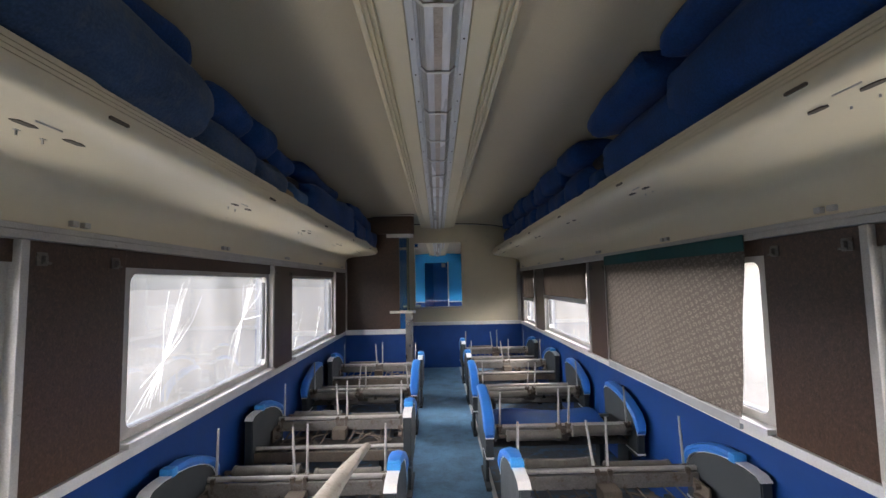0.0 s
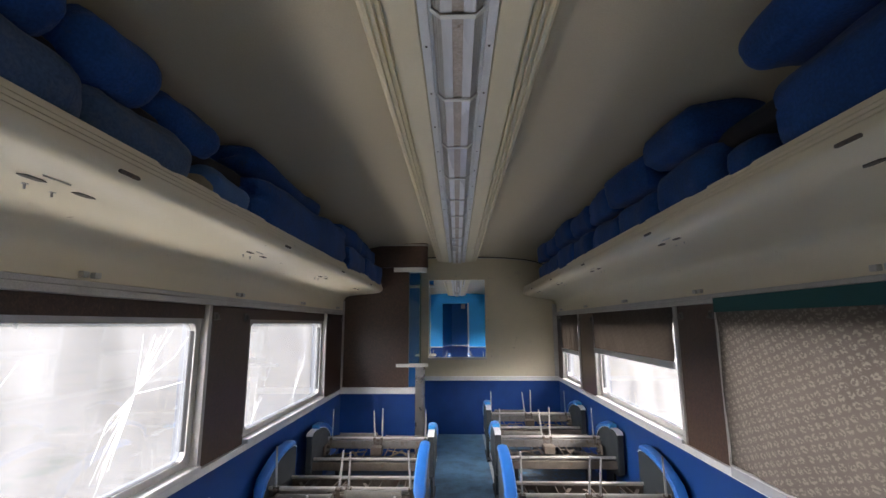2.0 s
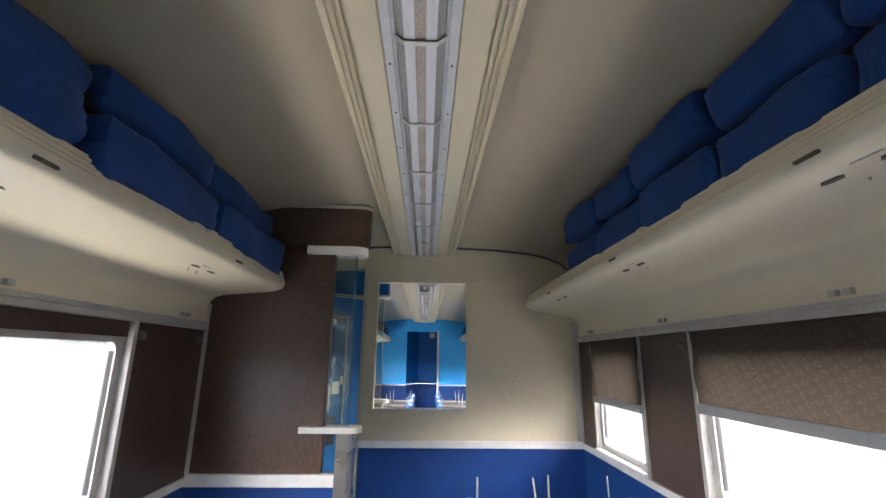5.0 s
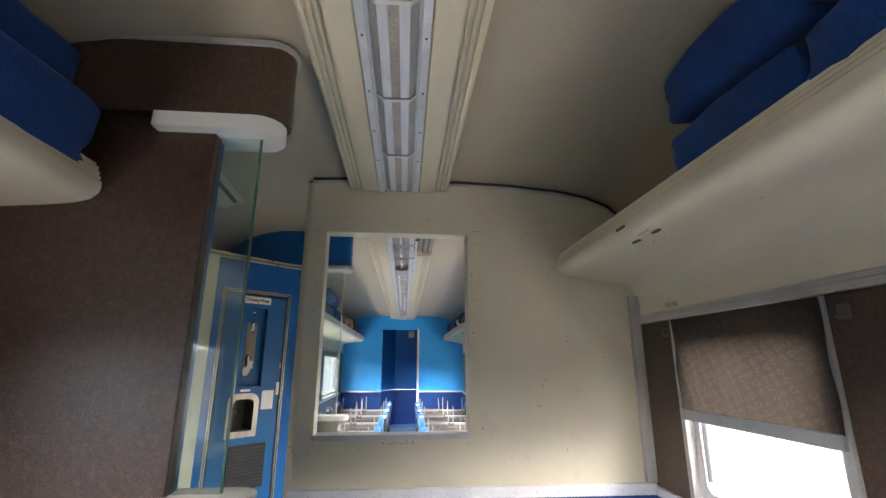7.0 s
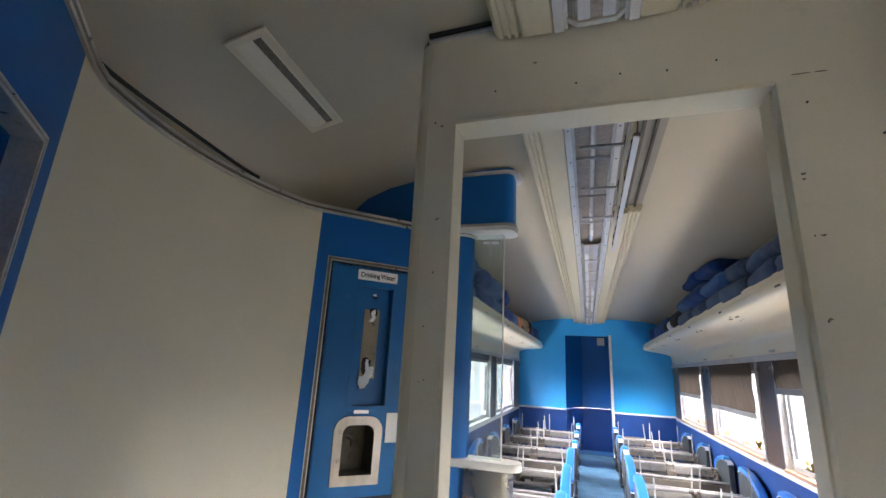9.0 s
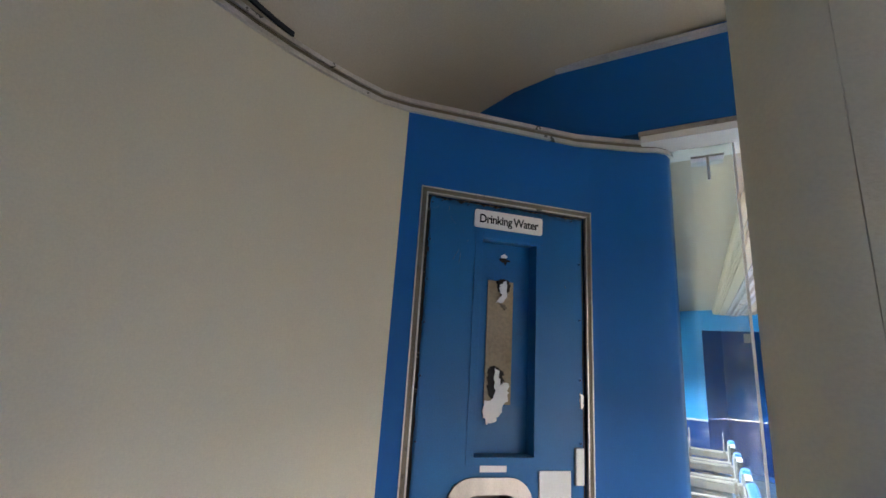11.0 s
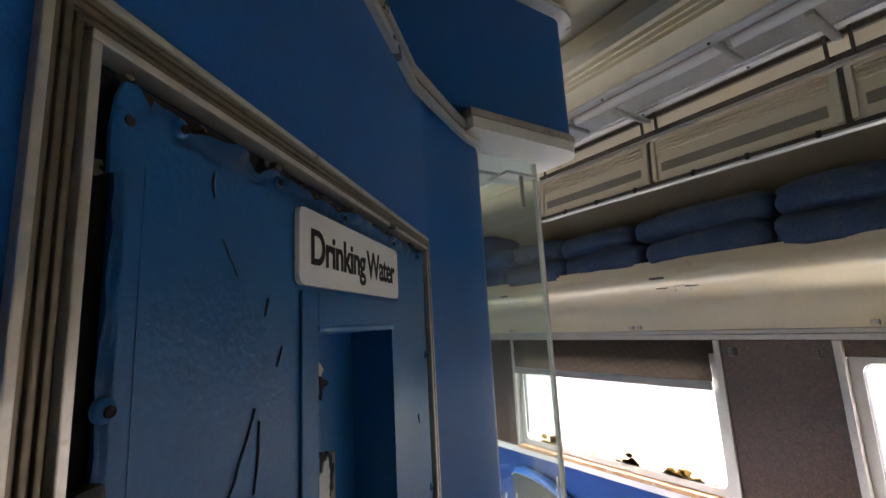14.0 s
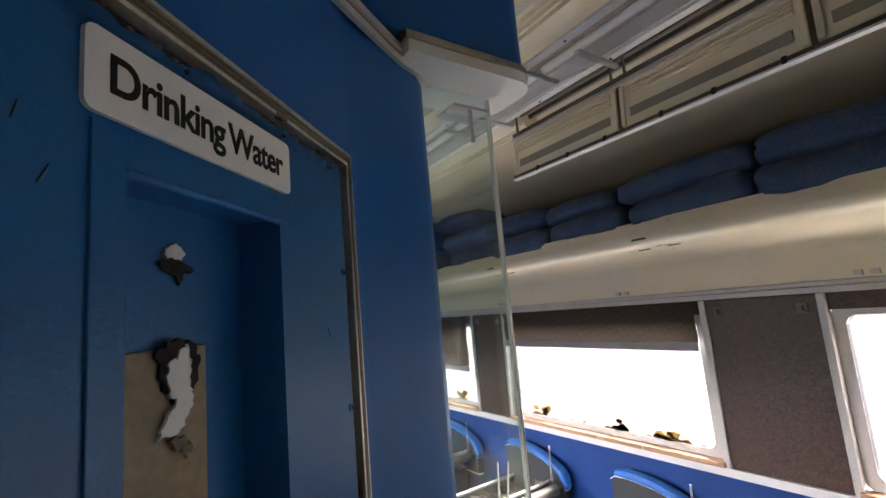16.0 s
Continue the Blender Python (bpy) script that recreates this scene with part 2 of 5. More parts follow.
def glass(name, tint, haze=0.0, gloss=0.04, hazecol=(0.8, 0.82, 0.85)):
    """Thin clear sheet with a milky dust film."""
    m = bpy.data.materials.new(name)
    m.use_nodes = True
    nt = m.node_tree
    N, L = nt.nodes, nt.links
    out = N["Material Output"]
    N.remove(N["Principled BSDF"])
    tr, gl, tl = N.new("ShaderNodeBsdfTransparent"), N.new("ShaderNodeBsdfGlossy"), N.new("ShaderNodeBsdfTranslucent")
    tr.inputs["Color"].default_value = (*tint, 1)
    tl.inputs["Color"].default_value = (*hazecol, 1)
    gl.inputs["Roughness"].default_value = gloss
    lw, pw, fr = N.new("ShaderNodeLayerWeight"), N.new("ShaderNodeMath"), N.new("ShaderNodeMath")
    pw.operation, fr.operation = "POWER", "MULTIPLY_ADD"
    pw.inputs[1].default_value = 4.0
    fr.inputs[1].default_value, fr.inputs[2].default_value = 0.75, 0.06
    lw.inputs["Blend"].default_value = 0.5
    L.new(lw.outputs["Facing"], pw.inputs[0])
    L.new(pw.outputs[0], fr.inputs[0])
    m1, m2 = N.new("ShaderNodeMixShader"), N.new("ShaderNodeMixShader")
    tc, no, mr = N.new("ShaderNodeTexCoord"), N.new("ShaderNodeTexNoise"), N.new("ShaderNodeMapRange")
    mp = N.new("ShaderNodeMapping")
    mp.inputs["Scale"].default_value = (1, 1.5, 1.0)
    no.inputs["Scale"].default_value, no.inputs["Detail"].default_value = 2.2, 7
    L.new(tc.outputs["Object"], mp.inputs[0])
    L.new(mp.outputs[0], no.inputs["Vector"])
    L.new(no.outputs["Fac"], mr.inputs["Value"])
    mr.inputs["From Min"].default_value, mr.inputs["From Max"].default_value = 0.3, 0.7
    mr.inputs["To Min"].default_value, mr.inputs["To Max"].default_value = haze * 0.55, min(1, haze * 1.4)
    L.new(mr.outputs[0], m1.inputs["Fac"])
    L.new(tr.outputs[0], m1.inputs[1])
    L.new(tl.outputs[0], m1.inputs[2])
    L.new(fr.outputs[0], m2.inputs["Fac"])
    L.new(m1.outputs[0], m2.inputs[1])
    L.new(gl.outputs[0], m2.inputs[2])
    L.new(m2.outputs[0], out.inputs["Surface"])
    return m


PANE = glass("hazy_window_pane", (0.098, 0.113, 0.134), 0.05)
CLEAR = glass("clear_screen_glass", (0.86, 0.93, 0.90), 0.02)
EDGE = material("green_glass_edge", (0.05, 0.13, 0.10), 0.2, vary=0.2, scale=8, fine=60, bump=0.02)
CRACK = glass("white_crack_lines", (0.97, 0.98, 1.0), 0.42, 0.3, (0.9, 0.92, 0.95))


def blind_material(name, base, dots):
    """Woven blind cloth with rows of small pale rosettes."""
    m = material(name, base, 0.85, vary=0.18, scale=5, fine=500, bump=0.3)
    nt = m.node_tree
    N, L = nt.nodes, nt.links
    b = N["Principled BSDF"]
    src = b.inputs["Base Color"].links[0].from_socket
    tc, mp, vo, rp, mx = (N.new("ShaderNode" + k) for k in ("TexCoord", "Mapping", "TexVoronoi", "ValToRGB", "Mix"))
    mp.inputs["Scale"].default_value = (0, 20, 28)
    mp.inputs["Rotation"].default_value = (radians(27), 0, 0)
    vo.voronoi_dimensions = "3D"
    vo.inputs["Scale"].default_value, vo.inputs["Randomness"].default_value = 1.0, 0.12
    L.new(tc.outputs["Object"], mp.inputs[0])
    L.new(mp.outputs[0], vo.inputs["Vector"])
    e = rp.color_ramp.elements
    e[0].position, e[0].color = 0.06, (0, 0, 0, 1)
    e[1].position, e[1].color = 0.46, (0, 0, 0, 1)
    for p, v in ((0.16, 1), (0.32, 1)):
        k = e.new(p)
        k.color = (v, v, v, 1)
    # each rosette breaks into leaf-like strokes
    wv, wr, ml = N.new("ShaderNodeTexNoise"), N.new("ShaderNodeMapRange"), N.new("ShaderNodeMath")
    wv.inputs["Scale"].default_value, wv.inputs["Detail"].default_value = 3.4, 1
    L.new(mp.outputs[0], wv.inputs["Vector"])
    L.new(wv.outputs["Fac"], wr.inputs["Value"])
    wr.inputs["From Min"].default_value, wr.inputs["From Max"].default_value = 0.45, 0.52
    ml.operation = "MULTIPLY"
    L.new(vo.outputs["Distance"], rp.inputs["Fac"])
    L.new(rp.outputs[0], ml.inputs[0])
    L.new(wr.outputs[0], ml.inputs[1])
    mx.data_type = "RGBA"
    L.new(ml.outputs[0], mx.inputs["Factor"])
    L.new(src, mx.inputs["A"])
    mx.inputs["B"].default_value = (*dots, 1)
    L.new(mx.outputs["Result"], b.inputs["Base Color"])
    tl, ms = N.new("ShaderNodeBsdfTranslucent"), N.new("ShaderNodeMixShader")
    L.new(mx.outputs["Result"], tl.inputs["Color"])
    ms.inputs[0].default_value = 0.12
    L.new(b.outputs[0], ms.inputs[1])
    L.new(tl.outputs[0], ms.inputs[2])
    L.new(ms.outputs[0], N["Material Output"].inputs["Surface"])
    return m


BLIND = blind_material("patterned_blind_cloth", (0.108, 0.097, 0.087), (0.185, 0.170, 0.152))
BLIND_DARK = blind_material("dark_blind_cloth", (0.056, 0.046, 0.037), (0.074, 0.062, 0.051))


# ---- mesh helpers ----
def box(bm, x0, x1, y0, y1, z0, z1, bevel=0.0, m=None):
    r = bmesh.ops.create_cube(bm, size=1.0, matrix=Matrix.Translation(((x0 + x1) / 2, (y0 + y1) / 2, (z0 + z1) / 2)) @ Matrix.Diagonal((x1 - x0, y1 - y0, z1 - z0, 1)))
    vs = r["verts"]
    if bevel:
        es = list({e for v in vs for e in v.link_edges})
        vs = list({v for f in bmesh.ops.bevel(bm, geom=es, offset=bevel, segments=2, profile=0.6, affect="EDGES")["faces"] for v in f.verts} | {v for v in vs if v.is_valid})
    if m:
        bmesh.ops.transform(bm, matrix=m, verts=vs)
    return vs


def rod(bm, a, b, r, seg=10, r2=None):
    a, b = Vector(a), Vector(b)
    d = b - a
    m = Matrix.Translation((a + b) / 2) @ d.to_track_quat("Z", "Y").to_matrix().to_4x4()
    return bmesh.ops.create_cone(bm, cap_ends=True, segments=seg, radius1=r, radius2=r if r2 is None else r2, depth=d.length, matrix=m)["verts"]


def extrude(bm, pts, place, axis=2, lo=0.0, hi=1.0):
    """A closed outline of 2D points swept along an axis: place(u, v, w) gives the world point."""
    a = [bm.verts.new(place(u, v, lo)) for u, v in pts]
    b = [bm.verts.new(place(u, v, hi)) for u, v in pts]
    n = len(pts)
    for i in range(n):
        bm.faces.new((a[i], a[(i + 1) % n], b[(i + 1) % n], b[i]))
    bm.faces.new(a[::-1])
    bm.faces.new(b)


def along_y(u, v, w):
    return (u, w, v)


def along_x(u, v, w):
    return (w, u, v)


def along_z(u, v, w):
    return (u, v, w)


def arc(cx, cy, r, a0, a1, n=6):
    return [(cx + r * math.cos(radians(a0 + (a1 - a0) * i / n)), cy + r * math.sin(radians(a0 + (a1 - a0) * i / n))) for i in range(n + 1)]


def ribbon(pts, t):
    """Outline of a band of thickness t to the left of an open line of 2D points."""
    side = []
    for i, p in enumerate(pts):
        a, b = pts[max(0, i - 1)], pts[min(len(pts) - 1, i + 1)]
        d = Vector((b[0] - a[0], b[1] - a[1])).normalized()
        side.append((p[0] - d.y * t, p[1] + d.x * t))
    return list(pts) + side[::-1]


def link(name, bm, mat, smooth=False):
    bmesh.ops.recalc_face_normals(bm, faces=bm.faces)
    me = bpy.data.meshes.new(name)
    bm.to_mesh(me)
    bm.free()
    me.materials.append(mat)
    if smooth:
        me.shade_smooth()
        me.set_sharp_from_angle(angle=radians(38))
    return new(name, me)


def part(name, bm, mat, parent, label="", smooth=False):
    ob = link(name, bm, mat, smooth)
    ob.parent = parent
    if label:
        ob["label"] = label
    return ob


def whole(name, bm, mat, label, category="", kind="", group="", smooth=False):
    return tagged(link(name, bm, mat, smooth), label, category, group, kind)


def empty(name, label, category="", kind="", group="", at=(0, 0, 0)):
    ob = tagged(new(name), label, category, group, kind)
    ob.location = at
    return ob


def plate(us, vs, holes, place, lo, hi):
    """A sheet with rectangular holes as one closed mesh: us, vs are the cell edges, place(u, v, w) the point."""
    bm = bmesh.new()
    nu, nv = len(us) - 1, len(vs) - 1
    solid = {(i, j) for i in range(nu) for j in range(nv) if not any(a < (us[i] + us[i + 1]) / 2 < b and c < (vs[j] + vs[j + 1]) / 2 < d for a, b, c, d in holes)}
    made = {}

    def at(i, j, w):
        if (i, j, w) not in made:
            made[i, j, w] = bm.verts.new(place(us[i], vs[j], w))
        return made[i, j, w]
    for i, j in solid:
        for w in (lo, hi):
            bm.faces.new((at(i, j, w), at(i + 1, j, w), at(i + 1, j + 1, w), at(i, j + 1, w)))
        for (di, dj), (a, b) in (((-1, 0), ((0, 0), (0, 1))), ((1, 0), ((1, 0), (1, 1))), ((0, -1), ((0, 0), (1, 0))), ((0, 1), ((0, 1), (1, 1)))):
            if (i + di, j + dj) not in solid:
                bm.faces.new((at(i + a[0], j + a[1], lo), at(i + b[0], j + b[1], lo), at(i + b[0], j + b[1], hi), at(i + a[0], j + a[1], hi)))
    return bm


def B(*boxes, bevel=0.0):
    bm = bmesh.new()
    for b in boxes:
        box(bm, *b, bevel=bevel)
    return bm

# ---- ground outside ----
bm = bmesh.new()
bmesh.ops.create_grid(bm, x_segments=40, y_segments=40, size=600)
bmesh.ops.translate(bm, verts=bm.verts, vec=(0, 0, -1.15))
whole("ground", bm, GROUND, "dry pale earth with sparse grass around the carriage", kind="structure")

XW = 1.42            # inner face of the side walls
Y0, Y1 = -1.7, 15.9  # ends of the carriage interior
YB, YC, YD = 6.475, 7.63, 8.73  # brown bulkhead, cream partition, blue bulkhead
DADO, TOPRAIL = 0.77, 1.68

# ---- floor ----
floor = whole("floor", B((-1.56, 1.56, Y0 - 0.1, Y1 + 0.1, -0.12, 0.0)), UNDER, "dark dirty floor under the stripped seats", kind="structure")
part("aisle_lino", B((-0.31, 0.31, Y0, 6.9, 0.0, 0.006), (-1.40, 0.9, 6.9, 8.55, 0.0, 0.005), (-0.31, 0.31, 8.55, Y1, 0.0, 0.006)), FLOOR, floor, "worn blue lino aisle runner with soft seat shadows painted in")
part("aisle_edge", B((-0.34, -0.31, Y0, 6.45, 0.0, 0.012), (0.31, 0.34, Y0, 7.6, 0.0, 0.012)), ALU_DULL, floor, "dull metal edging strip")

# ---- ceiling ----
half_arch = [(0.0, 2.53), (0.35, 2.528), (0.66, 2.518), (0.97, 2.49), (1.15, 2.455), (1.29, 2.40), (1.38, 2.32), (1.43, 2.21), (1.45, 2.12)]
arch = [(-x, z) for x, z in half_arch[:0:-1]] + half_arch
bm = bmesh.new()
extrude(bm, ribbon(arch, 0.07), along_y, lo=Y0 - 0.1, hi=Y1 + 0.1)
whole("ceiling", bm, CEILING, "arched cream painted ceiling, darkened for shade, with stains", kind="structure", smooth=True)

# ---- side walls with window openings ----
GLASS_Z0, GLASS_Z1 = 0.83, 1.575
BARE_EDGES = {(-1, 1.77), (-1, 4.02), (1, 1.76)}  # pier edges without a metal post
LEFT_WINDOWS = [(-0.60, 1.27), (1.77, 3.50), (4.02, 5.74), (9.25, 10.85), (11.35, 12.95), (13.4, 15.1)]
RIGHT_WINDOWS = [(-0.60, 1.27), (1.76, 3.57), (4.06, 5.83), (6.43, 7.27), (7.78, 8.80), (9.32, 10.98), (11.42, 13.15), (13.6, 15.25)]


def side_wall(name, side, windows, label):
    """A side of the carriage: outer skin, navy dado, brown piers and a header, with openings left for the windows."""
    s = side
    wall = empty(name, label, kind="structure")

    def b(x0, x1, y0, y1, z0, z1):
        return (min(s * x0, s * x1), max(s * x0, s * x1), y0, y1, z0, z1)
    edges = [Y0] + [y for w in windows for y in w] + [Y1]
    solid = [(edges[i], edges[i + 1]) for i in range(0, len(edges), 2)]
    skin = [b(1.47, 1.56, Y0 - 0.1, Y1 + 0.1, -0.9, GLASS_Z0 - 0.03), b(1.47, 1.56, Y0 - 0.1, Y1 + 0.1, GLASS_Z1 + 0.03, 2.2)]
    skin += [b(1.47, 1.56, y0 - (0.1 if y0 == Y0 else 0), y1 + (0.1 if y1 == Y1 else 0), GLASS_Z0 - 0.03, GLASS_Z1 + 0.03) for y0, y1 in solid]
    part("outer_skin", B(*skin), ROOFING, wall)
    runs = [(Y0, Y1)] if s > 0 else [(Y0, YB - 0.02), (YD + 0.101, Y1)]
    solid = [(max(a, r[0]), min(c, r[1])) for r in runs for a, c in solid if min(c, r[1]) - max(a, r[0]) > 0.05]
    part("dado_panel", B(*[b(XW, 1.47, a, c, 0.0, DADO - 0.035) for a, c in runs]), NAVY, wall, "navy blue lower wall covering")
    part("dado_rail", B(*[b(XW - 0.012, 1.468, a, c, DADO - 0.033, DADO + 0.012) for a, c in runs], bevel=0.004), ALU, wall, "worn aluminium rail over the navy panel")
    part("header_panel", B(*[b(XW + 0.012, 1.47, y0, y1, GLASS_Z1 + 0.0, TOPRAIL - 0.03) for y0, y1 in windows]), BROWN, wall, "dark brown strip over the windows")
    part("top_rail", B(*[q for a, c in runs for q in (b(XW - 0.018, 1.468, a, c, TOPRAIL - 0.028, TOPRAIL), b(XW - 0.008, 1.468, a, c, TOPRAIL + 0.002, TOPRAIL + 0.024))], bevel=0.004), ALU_DULL, wall, "dull metal rail under the luggage rack")
    for y0, y1 in solid:
        part("pier_panel", B(b(XW, 1.468, y0 + 0.004, y1 - 0.004, DADO + 0.014, TOPRAIL - 0.03), bevel=0.003), BROWN, wall, "dark brown textured panel between windows")
        for y in (y0, y1):
            if any(y in r for r in runs) or (s, y) in BARE_EDGES:
                continue
            part("pier_post", B(b(XW - 0.016, XW + 0.045, y - 0.016, y + 0.016, DADO + 0.014, TOPRAIL - 0.03), bevel=0.004), ALU_DULL, wall, "narrow metal post at the window edge")
        if y1 - y0 > 0.3 and y0 > Y0:
            for y in (y0 + 0.075, y1 - 0.075):
                bm = B(b(XW - 0.006, XW, y - 0.022, y + 0.022, 1.565, 1.612), b(XW - 0.022, XW - 0.005, y - 0.006, y + 0.006, 1.572, 1.60), b(XW - 0.024, XW - 0.018, y - 0.018, y + 0.018, 1.57, 1.578), bevel=0.002)
                part("blind_catch", bm, BEAM, wall, "small dark metal blind catch")
    return wall


wall_left = side_wall("wall_left", -1, LEFT_WINDOWS, "carriage side wall, navy below and brown panels between windows")
wall_right = side_wall("wall_right", 1, RIGHT_WINDOWS, "carriage side wall, navy below and brown piers between windows")


def crack_star(bm, x, y, z, n, r, rng, lim):
    """Thin branching lines that run out of one point over a pane."""
    for i in range(n):
        far = i % 9 == 4
        a = rng.gauss(1.0, 0.5 if far else 0.20) + (math.pi if i % 2 else 0)
        py, pz, step = y, z, r * (rng.uniform(1.0, 1.5) if far else rng.uniform(0.2, 0.75)) / 5
        for k in range(5):
            qy, qz = py + step * math.cos(a), pz + step * math.sin(a)
            if not (lim[0] < qy < lim[1] and lim[2] < qz < lim[3]):
                break
            w = 0.0016 * (1 - k / 6)
            d = Vector((-(qz - pz), qy - py)).normalized() * w
            bm.faces.new([bm.verts.new((x, py + d.x, pz + d.y)), bm.verts.new((x, qy + d.x * 0.7, qz + d.y * 0.7)), bm.verts.new((x, qy - d.x * 0.7, qz - d.y * 0.7)), bm.verts.new((x, py - d.x, pz - d.y))])
            py, pz, a = qy, qz, a + rng.gauss(0, 0.28 if far else 0.06)


def rounded_frame(bm, y0, y1, z0, z1, w, r, x0, x1):
    """A window frame bar with rounded inner corners."""
    outer = arc(y1 - r, z1 - r, r, 0, 90, 5) + arc(y0 + r, z1 - r, r, 90, 180, 5) + arc(y0 + r, z0 + r, r, 180, 270, 5) + arc(y1 - r, z0 + r, r, 270, 360, 5)
    q = r * 0.8
    Y, X, Z, W = y1 - w, y0 + w, z0 + w, z1 - w
    inner = arc(Y - q, W - q, q, 0, 90, 5) + arc(X + q, W - q, q, 90, 180, 5) + arc(X + q, Z + q, q, 180, 270, 5) + arc(Y - q, Z + q, q, 270, 360, 5)
    n = len(outer)
    ring = [[bm.verts.new((x, u, v)) for u, v in pts] for x, pts in ((x0, outer), (x0, inner), (x1, inner), (x1, outer))]
    for k in range(4):
        a, c = ring[k], ring[(k + 1) % 4]
        for i in range(n):
            bm.faces.new((a[i], a[(i + 1) % n], c[(i + 1) % n], c[i]))


def window(name, side, y0, y1, label, cracks=(), seed=1, sill=ALU):
    s = side
    rng = random.Random(seed)
    w = empty(name, label, kind="structure")
    bm = bmesh.new()
    rounded_frame(bm, y0 + 0.012, y1 - 0.012, GLASS_Z0 - 0.03, GLASS_Z1 + 0.025, 0.05, 0.06, s * 1.445, s * 1.50)
    part("window_frame", bm, ALU_DULL, w, "dull aluminium frame with rounded corners", smooth=True)
    bm = bmesh.new()
    rounded_frame(bm, y0 + 0.045, y1 - 0.045, GLASS_Z0 + 0.004, GLASS_Z1 - 0.009, 0.018, 0.045, s * 1.452, s * 1.478)
    part("rubber_seal", bm, RUBBER, w, "black rubber glazing seal", smooth=True)
    bm = bmesh.new()
    bm.faces.new([bm.verts.new((s * 1.472, *p)) for p in ((y0 + 0.05, GLASS_Z0), (y1 - 0.05, GLASS_Z0), (y1 - 0.05, GLASS_Z1), (y0 + 0.05, GLASS_Z1))])
    pane = part("pane", bm, PANE, w, "hazy scratched pane" + (" with star cracks" if cracks else ""))
    pane.visible_shadow = False
    if cracks:
        bm = bmesh.new()
        for y, z, n, r in cracks:
            crack_star(bm, s * 1.468, y, z, n, r, rng, (y0 + 0.08, y1 - 0.08, GLASS_Z0 + 0.03, GLASS_Z1 - 0.03))
        part("cracks", bm, CRACK, pane, "white star cracks in the pane")
    if y0 > 9 and s > 0:
        bm = bmesh.new()
        for k in range(70):
            near = rng.choice((0.18, 0.40, 0.85)) if k % 2 else rng.random()
            y = y0 + 0.07 + (y1 - y0 - 0.14) * min(1, max(0, near + rng.gauss(0, 0.035)))
            h = rng.uniform(0.006, 0.022) * (2.2 if k % 2 else 1)
            z = GLASS_Z0 + rng.uniform(0.01, 0.02) + (rng.uniform(0, 0.07) if k % 6 == 1 else 0)
            n = 7
            ring = [(y + rng.uniform(0.6, 1.5) * h * math.cos(2 * math.pi * i / n), z + h * rng.uniform(0.4, 1) * math.sin(2 * math.pi * i / n)) for i in range(n)]
            extrude(bm, ring, along_x, lo=s * 1.466, hi=s * 1.4715)
        part("rust_crust", bm, CRUST, pane, "flaking rust and dirt along the pane")
    bm = B((min(s * 1.385, s * 1.452), max(s * 1.385, s * 1.452), y0 + 0.005, y1 - 0.005, DADO + 0.014, GLASS_Z0 - 0.018), bevel=0.006)
    part("window_sill", bm, sill, w)
    return w


LEFT_CRACKS = [((0.3, 1.0, 14, 0.5),), ((2.13, 1.10, 27, 0.66), (3.05, 1.24, 24, 0.66)), ((5.05, 0.97, 20, 0.5), (4.25, 0.9, 10, 0.4)), (), (), ()]
for i, (y0, y1) in enumerate(LEFT_WINDOWS):
    window("window_%d" % (i + 1), -1, y0, y1, "wide hazy carriage window, cracked and overbright" if LEFT_CRACKS[i] else "wide hazy carriage window with bright daylight", LEFT_CRACKS[i], i + 3)
for i, (y0, y1) in enumerate(RIGHT_WINDOWS):
    window("window_%d" % (i + 7), 1, y0, y1, "overbright carriage window in an aluminium frame", ((1.75, 1.1, 14, 0.4),) if i == 1 else (), i + 20, SILL if i > 3 else ALU)


# ---- brown bulkhead and its glass screen ----
bulk = empty("wall_brown_bulkhead", "brown textured bulkhead with navy dado beside the aisle", kind="structure")
part("upper_panel", B((-1.46, -0.615, YB - 0.02, YB + 0.035, 0.80, 2.53), bevel=0.004), BROWN, bulk, "dark brown textured panel")
part("back_panel", B((-1.46, -0.618, YB + 0.037, YB + 0.06, 0.0, 2.25)), BLUE, bulk, "blue laminate on the vestibule face")
part("dado_panel", B((-1.46, -0.52, YB - 0.018, YB + 0.035, 0.0, 0.725)), NAVY, bulk, "navy blue lower panel")
part("dado_rail", B((-1.42, -0.50, YB - 0.034, YB + 0.03, 0.727, 0.798), bevel=0.006), ALU, bulk, "broad aluminium dado rail")
bm = bmesh.new()
extrude(bm, [(-1.46, YB - 0.055)] + arc(-0.46, YB + 0.02, 0.075, -90, 90, 8) + [(-1.46, YB + 0.095)], along_z, lo=2.224, hi=2.53)
part("head_panel", bm, BROWN, bulk, "brown boxed head panel with a rounded end", smooth=True)
bm = bmesh.new()
extrude(bm, [(-1.0, YB - 0.066)] + arc(-0.46, YB + 0.02, 0.086, -90, 90, 8) + [(-1.0, YB + 0.106)], along_z, lo=2.492, hi=2.512)
part("head_cap", bm, ALU_DULL, bulk, "curved metal trim under the ceiling", smooth=True)
bm = bmesh.new()
extrude(bm, [(-0.80, YB - 0.065)] + arc(-0.485, YB + 0.02, 0.085, -90, 90, 8) + [(-0.80, YB + 0.105)], along_z, lo=2.170, hi=2.222)
part("head_ledge", bm, WHITE, bulk, "rounded cream plastic ledge", smooth=True)
bm = bmesh.new()
extrude(bm, [(-0.76, YB - 0.06)] + arc(-0.45, YB + 0.01, 0.07, -90, 90, 8) + [(-0.76, YB + 0.08)], along_z, lo=1.035, hi=1.07)
part("lower_ledge", bm, WHITE, bulk, "cream plastic ledge under the glass", smooth=True)
bm = bmesh.new()
